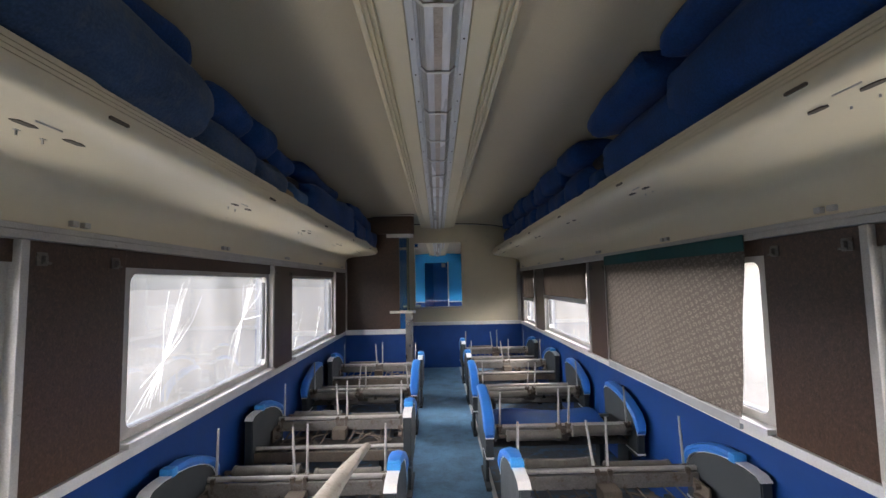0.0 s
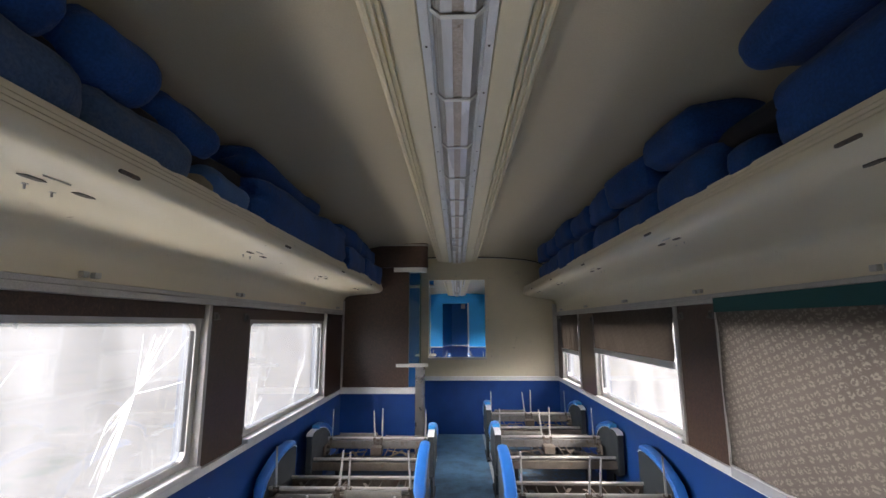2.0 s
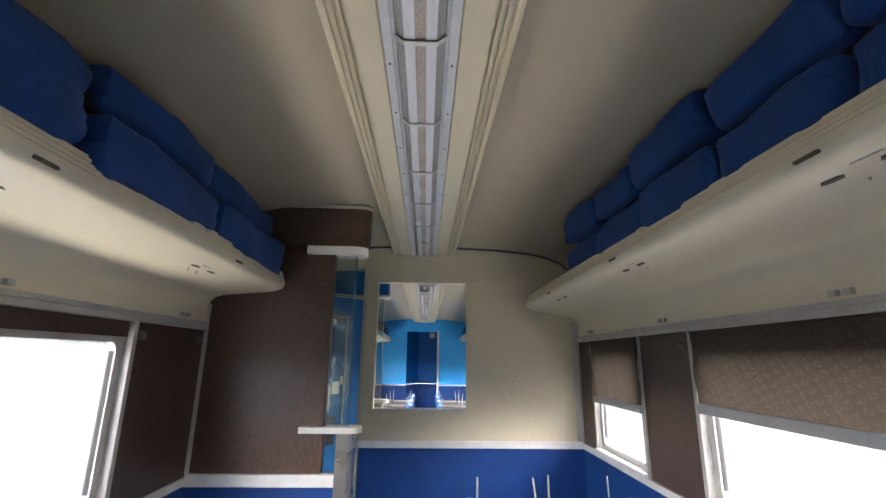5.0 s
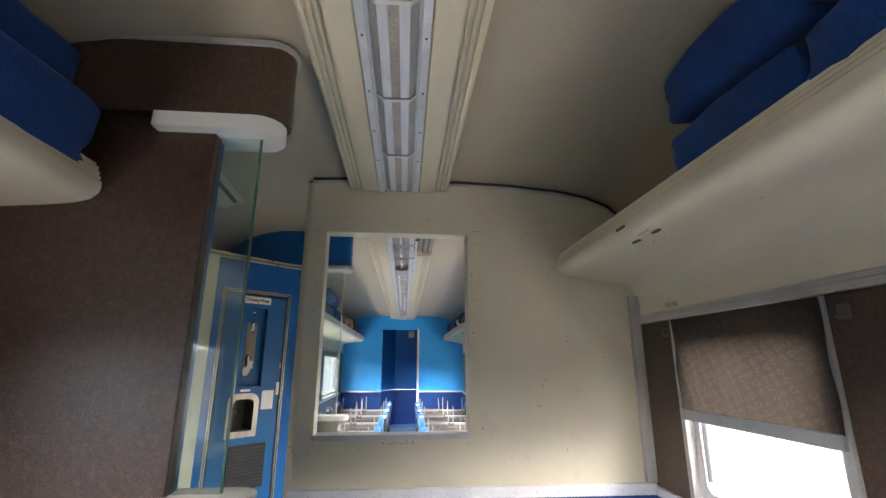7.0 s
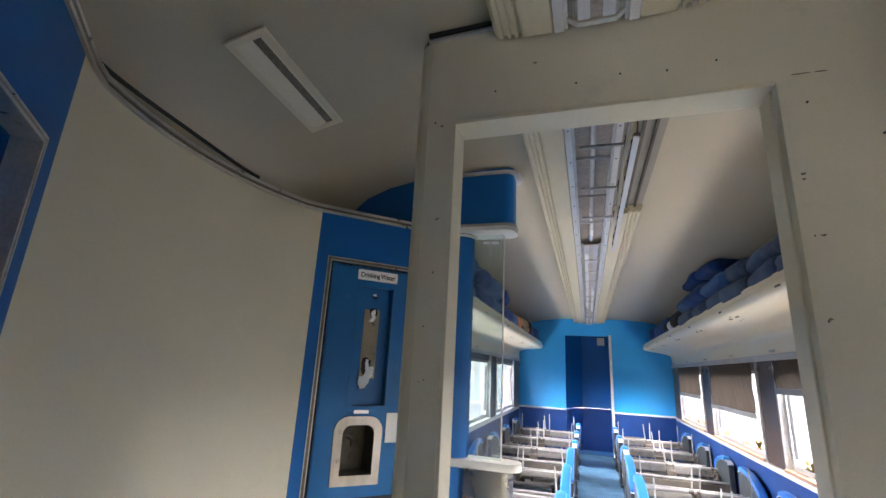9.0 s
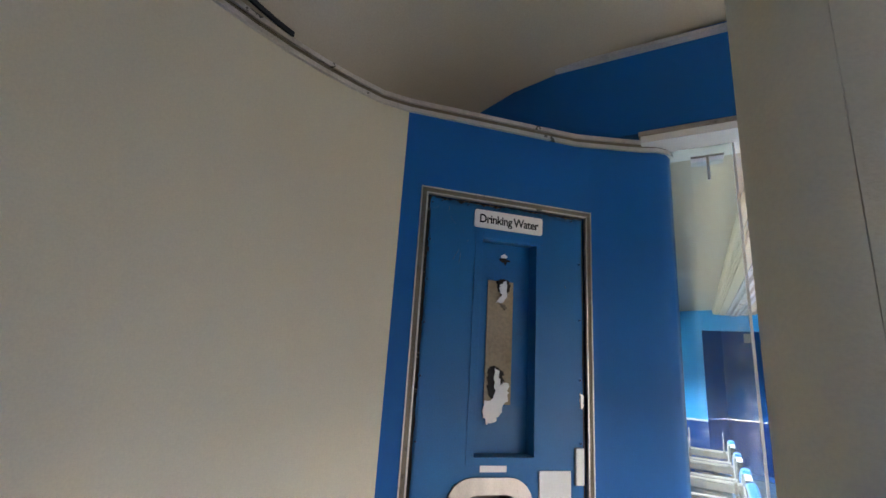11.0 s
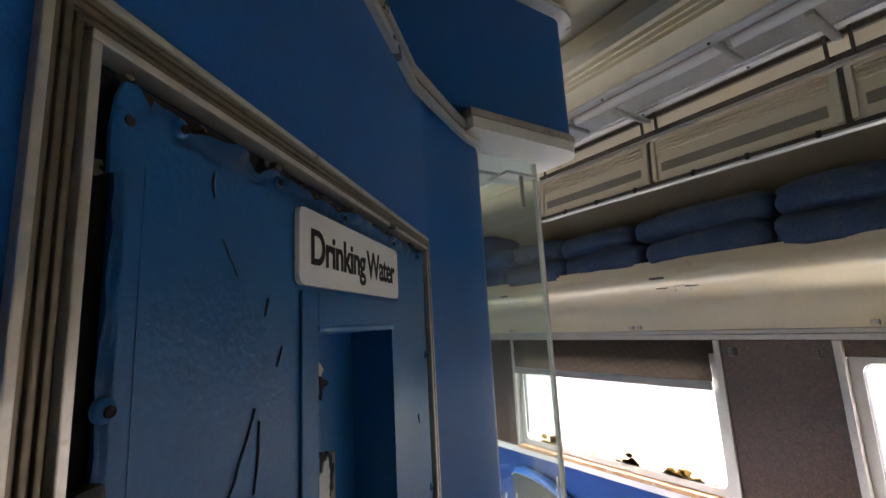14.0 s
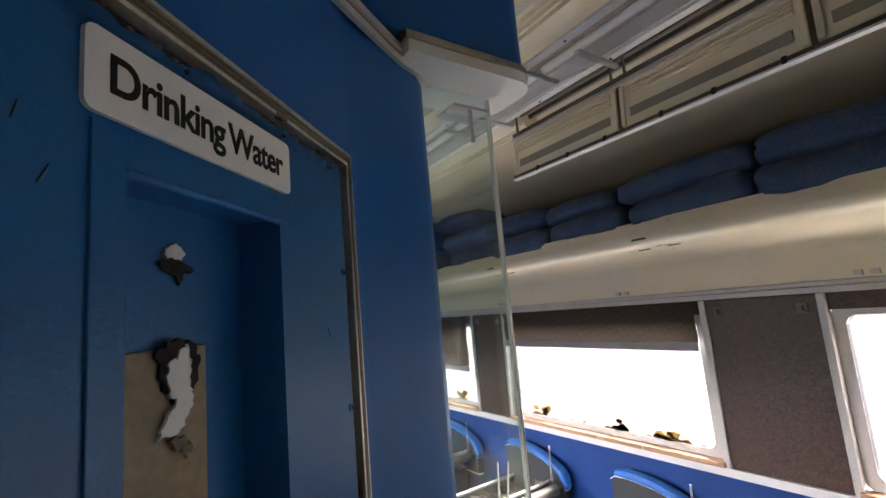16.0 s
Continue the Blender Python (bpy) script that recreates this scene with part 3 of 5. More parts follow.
extrude(bm, [(-0.53, YB - 0.036)] + arc(-0.468, YB + 0.012, 0.048, -90, 90, 8) + [(-0.53, YB + 0.06)], along_z, lo=0.0, hi=1.033)
part("end_post", bm, CHROME, bulk, "rounded stainless steel end post", smooth=True)
bm = bmesh.new()
extrude(bm, ribbon([(-1.42, YB - 0.02), (-1.42, YB - 0.036)], 0.02), along_z, lo=0.8, hi=1.82)
part("corner_trim", bm, ALU_DULL, bulk)
scr = empty("glass_screen", "clear glass draught screen with green edges at the brown bulkhead", "screen")
part("pane", B((-0.615, -0.478, YB + 0.004, YB + 0.012, 1.072, 2.168)), CLEAR, scr).visible_shadow = False
part("glass_edge", B((-0.477, -0.471, YB + 0.003, YB + 0.013, 1.072, 2.168)), EDGE, scr, "green polished glass edge")

# ---- cream partition with its unglazed opening ----
OX0, OX1, OZ0, OZ1 = -0.455, 0.395, 1.032, 2.195
cream = empty("wall_cream_partition", "cream painted partition with an unglazed square opening", kind="structure")
T = 0.10
bm = plate([-0.535, OX0, OX1, 1.42], [0.0, OZ0, OZ1, 2.53], [(OX0, OX1, OZ0, OZ1)], lambda u, v, w: (u, w, v), YC, YC + T)
part("panel", bm, PANEL, cream, "cream painted board with screw heads and scuffs", smooth=True)
bm = bmesh.new()
extrude(bm, [(-0.5355, YC)] + arc(-0.5355, YC + T / 2, T / 2, -90, -270, 10)[1:], along_z, lo=0.0, hi=2.53)
part("rounded_edge", bm, PANEL, cream, "scuffed rounded edge of the partition", smooth=True)
part("dado_panel", B((-0.55, 1.42, YC - 0.012, YC - 0.002, 0.0, 0.735)), NAVY, cream, "navy blue lower panel")
part("dado_rail", B((-0.555, 1.42, YC - 0.028, YC - 0.001, 0.737, 0.795), bevel=0.006), ALU, cream, "aluminium dado rail with screws")
L_IN = 0.010
part("opening_liner", B((OX0 - 0.004, OX0 + L_IN, YC + 0.002, YC + T + 0.004, OZ0, OZ1), (OX1 - 0.006, OX1 + 0.004, YC + 0.03, YC + T + 0.004, OZ0, OZ1), (OX0, OX1, YC + 0.002, YC + T + 0.004, OZ1 - L_IN, OZ1 + 0.004), bevel=0.003), CREAM, cream, "pale cream liner of the opening")
part("opening_sill", B((OX0 - 0.002, OX1 + 0.002, YC - 0.007, YC + T + 0.007, OZ0 - 0.004, OZ0 + 0.022), bevel=0.003), ALU_DULL, cream, "scraped metal sill of the opening")
rng = random.Random(5)
for i in range(34):
    x = -0.56 + 1.9 * (i % 17) / 16
    z = 0.765 if i < 17 else rng.choice((2.28, 2.27, 1.0, 0.98))
    if i >= 17 and not (x < 0.5):
        x = rng.uniform(0.45, 1.3)
        z = rng.uniform(0.95, 2.3)
    bm = bmesh.new()
    rod(bm, (x, YC - 0.031 if i < 17 else YC - 0.003, z), (x, YC - 0.025 if i < 17 else YC + 0.002, z), 0.004 if i < 17 else 0.0028, 8)
    part("screw", bm, ALU_DULL if i < 17 else BLACK, cream)
# wall seal where partition meets the ceiling
edge = [(-0.545, 2.506)] + [(x, z - 0.012) for x, z in arch if -0.53 <= x <= 1.40]
bm = bmesh.new()
extrude(bm, ribbon(edge, 0.016), along_y, lo=YC - 0.020, hi=YC)
part("ceiling_seal", bm, RUBBER, cream, "dark sealing bead along the ceiling")
bm = bmesh.new()
extrude(bm, ribbon([(-0.53, YC)] + arc(-0.5355, YC + T / 2, T / 2, -90, -270, 12), -0.016), along_z, lo=2.496, hi=2.512)
part("edge_seal", bm, RUBBER, cream, "dark seal bent round the partition edge", smooth=True)
bm = bmesh.new()
extrude(bm, ribbon([(x, z - 0.012) for x, z in edge], 0.010), along_y, lo=YC - 0.012, hi=YC)
part("ceiling_bead", bm, ALU_DULL, cream, "thin grey metal bead under the seal")
# chipped joint lines and scuffs on the board
rng = random.Random(77)


def mark(x, z, w, h):
    bm = bmesh.new()
    n = 9
    extrude(bm, [(x + w * rng.uniform(0.4, 1) * math.cos(2 * math.pi * i / n), z + h * rng.uniform(0.3, 1) * math.sin(2 * math.pi * i / n)) for i in range(n)], lambda u, v, w: (u, w, v), lo=YC - 0.0012, hi=YC + 0.002)
    part("scuff", bm, SCUFF, cream)


for x, w in ((0.445, 0.03), (0.49, 0.022), (0.66, 0.006), (0.76, 0.02), (0.98, 0.015), (1.05, 0.02), (1.12, 0.03)):
    mark(x, 2.208, w, 0.0022)
for x, z in ((0.83, 1.337), (0.815, 1.31), (0.808, 1.285), (0.80, 1.255), (0.796, 1.204), (0.459, 1.086), (0.412, 1.933), (0.43, 1.79), (0.425, 1.6), (-0.50, 2.19), (-0.49, 1.87), (-0.505, 1.42), (0.62, 0.93), (-0.2, 2.36), (0.9, 1.95)):
    for k in range(2):
        mark(x + rng.uniform(-0.012, 0.012), z + rng.uniform(-0.008, 0.008), rng.uniform(0.002, 0.008), rng.uniform(0.0015, 0.006))
for k in range(22):
    mark(rng.uniform(-0.11, 0.09), 1.015 + rng.uniform(-0.008, 0.006), rng.uniform(0.002, 0.009), rng.uniform(0.001, 0.005))
for k in range(4):
    mark(-0.555 + rng.uniform(-0.01, 0.09), rng.uniform(0.9, 2.3), rng.uniform(0.002, 0.006), rng.uniform(0.002, 0.008))
part("corner_post", B((1.39, 1.42, YC - 0.04, YC - 0.03, 0.8, 1.82), (1.365, 1.415, YC - 0.03, YC, 0.8, 1.82), bevel=0.004), ALU_DULL, cream, "metal corner strip")

# ---- vestibule: cream curved wall, blue door wall, drinking water wall ----
DX, DY = -1.224, 8.252     # start of the drinking water door on the diagonal
UX = 1 / math.sqrt(2)


def on_diag(s, d=0.0):
    """Plan point s metres along the diagonal wall and d metres out from its face."""
    return (DX + s * UX + d * UX, DY + s * UX - d * UX)


vest = empty("wall_vestibule", "vestibule wall, cream curved panel between blue laminate panels", kind="structure")
ZT = 2.168
MY = 15.32                   # the vestibule is the same on both sides of y = MY / 2
curve = [(-0.145 + 1.27 * math.cos(radians(a)), MY / 2 + 1.27 * math.sin(radians(a))) for a in (206, 202, 198, 194, 190, 186, 182, 178, 174, 170, 166, 162, 158, 154)]
curve = [(DX, MY - DY), (DX - 0.062 * UX, MY - (DY - 0.062 * UX))] + curve[1:-1] + [(DX - 0.0735 * UX, DY - 0.0735 * UX)]
bm = bmesh.new()
extrude(bm, ribbon(curve, 0.03), along_z, lo=0.0, hi=ZT)
part("curved_panel", bm, CREAM, vest, "cream laminate curving into the corner", smooth=True)
bm = bmesh.new()
tail = [on_diag(0.56), (-0.795, 8.655), (-0.75, 8.682), (-0.71, 8.70), (-0.684, 8.726), (-0.674, 8.76), (-0.682, 8.80), (-0.712, 8.825)]
tail = [tail[0]] + [(x + 0.018, y) for x, y in tail[1:]]
extrude(bm, ribbon([on_diag(0.485), on_diag(0.53)] + tail[1:], 0.03), along_z, lo=0.0, hi=ZT)
part("rounded_end", bm, BLUE, vest, "rounded blue end of the wall", smooth=True)
bm = bmesh.new()


def diag_box(bm, s0, s1, d0, d1, z0, z1, bevel=0.0):
    m = Matrix.Translation((DX, DY, 0)) @ Matrix.Rotation(radians(45), 4, "Z")
    return box(bm, s0, s1, -d1, -d0, z0, z1, bevel, m)


diag_box(bm, -0.0735, -0.002, -0.03, 0.0, 0.0, ZT)
diag_box(bm, -0.002, 0.492, -0.03, 0.0, 1.925, ZT)
part("diagonal_panel", bm, BLUE, vest, "blue textured laminate round the panel")
near_tail = [(x - 0.05, MY - y) for x, y in tail[1:]]
top = near_tail[::-1] + [(x, MY - y) for x, y in (on_diag(0.45), )] + curve + [on_diag(0.45)] + tail[1:-2]
bm = bmesh.new()
extrude(bm, ribbon([(x - 0.05 * (k > 0), MY - y) for k, (x, y) in enumerate([on_diag(0.485), on_diag(0.50)] + tail[1:])], -0.03), along_z, lo=0.0, hi=ZT)
part("rounded_end", bm, BLUE, vest, "rounded blue end of the wall", smooth=True)
for k, (z, o, mat) in enumerate(((ZT - 0.018, 0.009, LIP_ALU), (ZT - 0.005, 0.003, FLUTE), (ZT + 0.008, 0.008, LIP_ALU))):
    bm = bmesh.new()
    extrude(bm, ribbon([(x, y) for x, y in top], -o), along_z, lo=z, hi=z + 0.012)
    part("top_trim", bm, mat, vest, "ribbed metal trim along the wall top")
# added dark strip draws the shaded gap between ceiling and curved panel
bm = bmesh.new()
crescent = []
for k in range(17):
    t = k / 16
    a, r = radians(204 - 34 * t), 1.262 - 0.040 * math.sin(math.pi * t) ** 1.3
    crescent.append((-0.145 + r * math.cos(a), MY / 2 + r * math.sin(a)))
extrude(bm, ribbon(crescent, 0.006), along_z, lo=ZT + 0.024, hi=ZT + 0.036)
part("gap_strip", bm, RUBBER, vest, "dark strip standing for the shaded gap over the wall top", smooth=True)
# head panel over the blue bulkhead
bm = bmesh.new()
extrude(bm, [(-1.46, YD - 0.07)] + arc(-0.475, YD - 0.025, 0.045, -90, 0, 6) + arc(-0.475, YD + 0.045, 0.045, 0, 90, 6) + [(-1.46, YD + 0.09)], along_z, lo=2.205, hi=2.53)
part("head_panel", bm, BLUE, vest, "dark blue boxed head with a rounded end", smooth=True)
bm = bmesh.new()
extrude(bm, [(-0.73, YD - 0.076)] + arc(-0.475, YD - 0.021, 0.055, -90, 0, 6) + arc(-0.475, YD + 0.045, 0.055, 0, 90, 6) + [(-0.73, YD + 0.10)], along_z, lo=2.168, hi=2.190)
part("head_ledge", bm, WHITE, vest, "rounded cream plastic ledge", smooth=True)
bm = bmesh.new()
extrude(bm, [(-0.735, YD - 0.079)] + arc(-0.475, YD - 0.021, 0.058, -90, 0, 6) + arc(-0.475, YD + 0.045, 0.058, 0, 90, 6) + [(-0.735, YD + 0.103)], along_z, lo=2.1905, hi=2.2045)
part("ledge_band", bm, DOOR_ALU, vest, "tarnished metal band round the ledge", smooth=True)
part("screen_bracket", B((-0.60, -0.515, YD - 0.015, YD + 0.05, 2.12, 2.126), (-0.56, -0.553, YD - 0.012, YD - 0.006, 2.05, 2.12), bevel=0.001), ALU_DULL, vest, "small loose metal bracket under the ledge")
bm = bmesh.new()
extrude(bm, arc(-0.475, YD - 0.02, 0.078, -90, 0, 6) + arc(-0.475, YD + 0.045, 0.078, 0, 90, 6) + [(-1.0, YD + 0.123), (-1.0, YD - 0.098)], along_z, lo=2.486, hi=2.498)
for y in (YD - 0.06, YD - 0.01, YD + 0.04):
    rod(bm, (-0.412, y, 2.483), (-0.412, y, 2.49), 0.006, 8)
part("head_cap", bm, ALU_DULL, vest, "curved metal cap with screws", smooth=True)
bm = bmesh.new()
extrude(bm, [(-0.74, YD - 0.05)] + arc(-0.46, YD + 0.02, 0.07, -90, 90, 8) + [(-0.74, YD + 0.09)], along_z, lo=1.0, hi=1.035)
part("lower_ledge", bm, WHITE, vest, "cream ledge under the glass", smooth=True)
bm = bmesh.new()
extrude(bm, [(-0.66, YD - 0.03)] + arc(-0.48, YD + 0.02, 0.05, -90, 90, 8) + [(-0.66, YD + 0.07)], along_z, lo=0.0, hi=0.998)
part("end_post", bm, CHROME, vest, "rounded stainless steel end post", smooth=True)
blue_bulk = empty("wall_blue_bulkhead", "blue bulkhead behind the water cabinet", kind="structure")
part("upper_panel", B((-1.46, -0.74, YD + 0.06, YD + 0.10, 0.8, 2.2)), BRIGHT, blue_bulk)
part("dado_panel", B((-1.46, -0.66, YD + 0.06, YD + 0.10, 0.0, 0.795)), NAVY, blue_bulk)
scr2 = empty("glass_screen", "clear glass draught screen beside the blue wall", "screen")
part("pane", B((-0.665, -0.492, YD + 0.012, YD + 0.020, 1.037, 2.166)), CLEAR, scr2).visible_shadow = False
part("glass_edge", B((-0.491, -0.485, YD + 0.011, YD + 0.021, 1.037, 2.166)), WHITE, scr2, "pale glass edge strip")

# blue door in the diagonal wall across the vestibule
MD = Matrix.Translation((DX, MY - DY, 0)) @ Matrix.Rotation(radians(-45), 4, "Z")
door = tagged(new("door_1"), "blue door in a ribbed aluminium frame, closed", kind="structure")
door.matrix_basis = MD
part("wall_strip", B((0.0, 0.070, -0.03, 0.0, 0.0, ZT), (0.070, 0.487, -0.03, 0.0, 1.892, ZT)), BLUE, door, "blue laminate round the door")
part("door_frame", B((0.0705, 0.077, -0.05, 0.005, 0.0, 1.891), (0.084, 0.091, -0.05, 0.005, 0.0, 1.878), (0.077, 0.50, -0.05, 0.005, 1.884, 1.891), (0.091, 0.50, -0.05, 0.005, 1.871, 1.878), bevel=0.0015), LIP_ALU, door, "bright lips of the door frame")
part("frame_groove", B((0.077, 0.084, -0.05, 0.001, 0.0, 1.884), (0.084, 0.50, -0.05, 0.001, 1.878, 1.884)), DOOR_ALU, door, "tarnished groove of the door frame")
part("door_leaf", B((0.075, 0.50, -0.12, -0.075, 0.02, 1.90)), BLUE, door, "dark blue recessed door leaf")
part("door_reveal", B((0.066, 0.0905, -0.12, -0.052, 0.0, 1.91), (0.0905, 0.50, -0.12, -0.052, 1.872, 1.91)), BLUE, door, "blue reveal of the doorway")
part("door_panel", B((0.14, 0.42, -0.077, -0.066, 1.0, 1.74), bevel=0.006), NAVY, door, "dark inset door panel")

# ---- end walls ----
end = empty("wall_far_end", "bright blue end wall with a darker passage recess", kind="structure")
part("upper_panel", B((-1.46, -0.50, Y1 - 0.04, Y1 + 0.05, 0.80, 2.56), (0.34, 1.46, Y1 - 0.04, Y1 + 0.05, 0.80, 2.56), (-0.50, 0.34, Y1 - 0.04, Y1 + 0.05, 2.20, 2.56)), BRIGHT, end, "bright blue upper panel")
part("dado_panel", B((-1.46, -0.50, Y1 - 0.04, Y1 + 0.05, 0.0, 0.77), (0.34, 1.46, Y1 - 0.04, Y1 + 0.05, 0.0, 0.77)), NAVY, end)
part("dado_rail", B((-1.42, -0.50, Y1 - 0.06, Y1 - 0.02, 0.77, 0.80), (0.36, 1.42, Y1 - 0.06, Y1 - 0.02, 0.77, 0.80)), ALU, end)
bm = bmesh.new()
extrude(bm, ribbon([(-0.50, Y1 - 0.03), (-0.47, Y1 + 0.05), (-0.38, Y1 + 0.25), (-0.2, Y1 + 0.55), (0.34, Y1 + 0.55), (0.34, Y1 + 0.05)], 0.03), along_z, lo=0.80, hi=2.3)
part("passage_upper", bm, BLUE, end, "curved darker blue passage wall", smooth=True)
bm = bmesh.new()
extrude(bm, ribbon([(-0.50, Y1 - 0.03), (-0.47, Y1 + 0.05), (-0.38, Y1 + 0.25), (-0.2, Y1 + 0.55), (0.34, Y1 + 0.55), (0.34, Y1 + 0.05)], 0.03), along_z, lo=0.0, hi=0.795)
part("passage_lower", bm, NAVY, end, smooth=True)
part("passage_lid", B((-0.55, 0.40, Y1 + 0.05, Y1 + 0.6, 2.3, 2.36), (-0.55, 0.40, Y1 + 0.05, Y1 + 0.6, -0.1, -0.002)), BLUE, end)
part("passage_post", B((0.325, 0.372, Y1 - 0.075, Y1 - 0.025, 0.0, 2.22), bevel=0.006), ALU, end, "bright aluminium post")
part("passage_vent", B((0.12, 0.26, Y1 + 0.50, Y1 + 0.55, 2.05, 2.2), bevel=0.006), ALU_DULL, end, "small grey speaker box")
whole("wall_near_end", B((-1.46, 1.46, Y0 - 0.08, Y0, 0.0, 2.56)), PANEL, "plain cream end wall behind the aisle", kind="structure")


# ---- luggage racks ----
def rack_profile(s, rise):
    pts = [(1.465, 1.706), (1.42, 1.706), (1.42, 1.79), (1.412, 1.835), (1.385, 1.868), (1.33, 1.885), (1.20, 1.90), (1.08, 1.912), (1.01, 1.922), (0.965, 1.936), (0.943, 1.957), (0.938, 1.98)]
    for k in range(4):  # ribbed moulding of the lip
        z = 1.985 + k * 0.017
        x = 0.940 + k * 0.006
        pts += [(x, z), (x, z + 0.010), (x + 0.010, z + 0.011), (x + 0.010, z + 0.0165)]
    pts += [(0.968, 2.058), (0.985, 2.058), (0.99, 2.02), (1.0, 2.012), (1.465, 2.0)]
    return [(s * x, z + rise * max(0.0, 1.42 - x) / 0.48) for x, z in pts]


def rack(name, side, y0, y1, label):
    bm = bmesh.new()
    rise = 0.022 if side > 0 else -0.012
    extrude(bm, rack_profile(side, rise), along_y, lo=y0, hi=y1)
    r = whole(name, bm, RACK, label, "luggage rack", smooth=True)
    first = 0.9 if side < 0 else 0.82
    y = first - 2.34 if y0 < 0 else y0 + 0.3
    while y < y1 - 0.4:
        for dy in (0.0, 0.155):
            bm = bmesh.new()
            x, z = (1.085, 1.9115) if side < 0 else (1.02, 1.9215)
            z += rise * (1.42 - x) / 0.48
            pts = [(-0.036, -0.004), (-0.020, -0.010), (0.024, -0.010), (0.037, 0.004), (0.020, 0.010), (-0.024, 0.010)]
            extrude(bm, [(side * x + v, y + dy + u) for u, v in pts], along_z, lo=z - 0.0022 - 0.001 * (side > 0), hi=z + 0.004)
            part("lamp_slot", bm, RUSTY, r, "dark empty reading lamp slot")
            bm = bmesh.new()
            box(bm, side * (x + 0.05) - 0.002, side * (x + 0.05) + 0.002, y + dy * 0.5 + 0.031, y + dy * 0.5 + 0.035, z - 0.018, z)
            box(bm, side * (x + 0.05) - 0.005, side * (x + 0.05) + 0.005, y + dy * 0.5 + 0.026, y + dy * 0.5 + 0.040, z - 0.005, z)
            part("lamp_switch", bm, ALU_DULL, r, "tiny metal toggle switch")
        bm = bmesh.new()
        box(bm, side * (x - 0.038) - 0.0007, side * (x - 0.038) + 0.0007, y - 0.01, y + 0.07, z - 0.0005, z + 0.004)
        part("panel_seam", bm, ALU_DULL, r, "fine dark seam of the lamp panel")
        bm = bmesh.new()
        xl, zl = 0.9385, 1.965 + rise
        o = arc(0.034, 0, 0.0055, -90, 90, 4) + arc(-0.034, 0, 0.0055, 90, 270, 4)
        extrude(bm, [(y + 0.13 + u, zl + v) for u, v in o], along_x, lo=side * (xl - 0.0015), hi=side * (xl + 0.004))
        part("seat_number_slot", bm, RUSTY, r, "empty oval seat number holder")
        for dy in (0.0, 0.055):
            bm = B((*sorted((side * 1.400, side * 1.42)), y + 0.55 + dy, y + 0.58 + dy, 1.716, 1.738), bevel=0.002)
            part("coat_hook", bm, ALU_DULL, r, "small metal coat hook bracket")
        y += 1.17
    return r


rack("luggage_rack", -1, Y0, YB - 0.022, "cream enamelled luggage rack loaded with blue seat cushions")
rack("luggage_rack", 1, Y0, YC - 0.004, "cream enamelled luggage rack piled with blue seat cushions")
rack("luggage_rack", -1, YD + 0.102, Y1 - 0.045, "cream luggage rack with faded blue cushions on it")
rack("luggage_rack", 1, YC + T + 0.004, Y1 - 0.045, "cream luggage rack with a long row of blue cushions")


# ---- ceiling light channel ----
CX = -0.025


def wing_profile(s):
    pts = [(0.305, 2.52), (0.300, 2.475), (0.285, 2.455)]
    for k in range(3):
        x = 0.272 - k * 0.022
        pts += [(x, 2.452 - k * 0.002), (x - 0.003, 2.463), (x - 0.011, 2.463), (x - 0.014, 2.450 - k * 0.002)]
    pts += [(0.20, 2.446), (0.125, 2.444), (0.120, 2.452), (0.120, 2.52)]
    return [(CX + s * x, z) for x, z in pts]


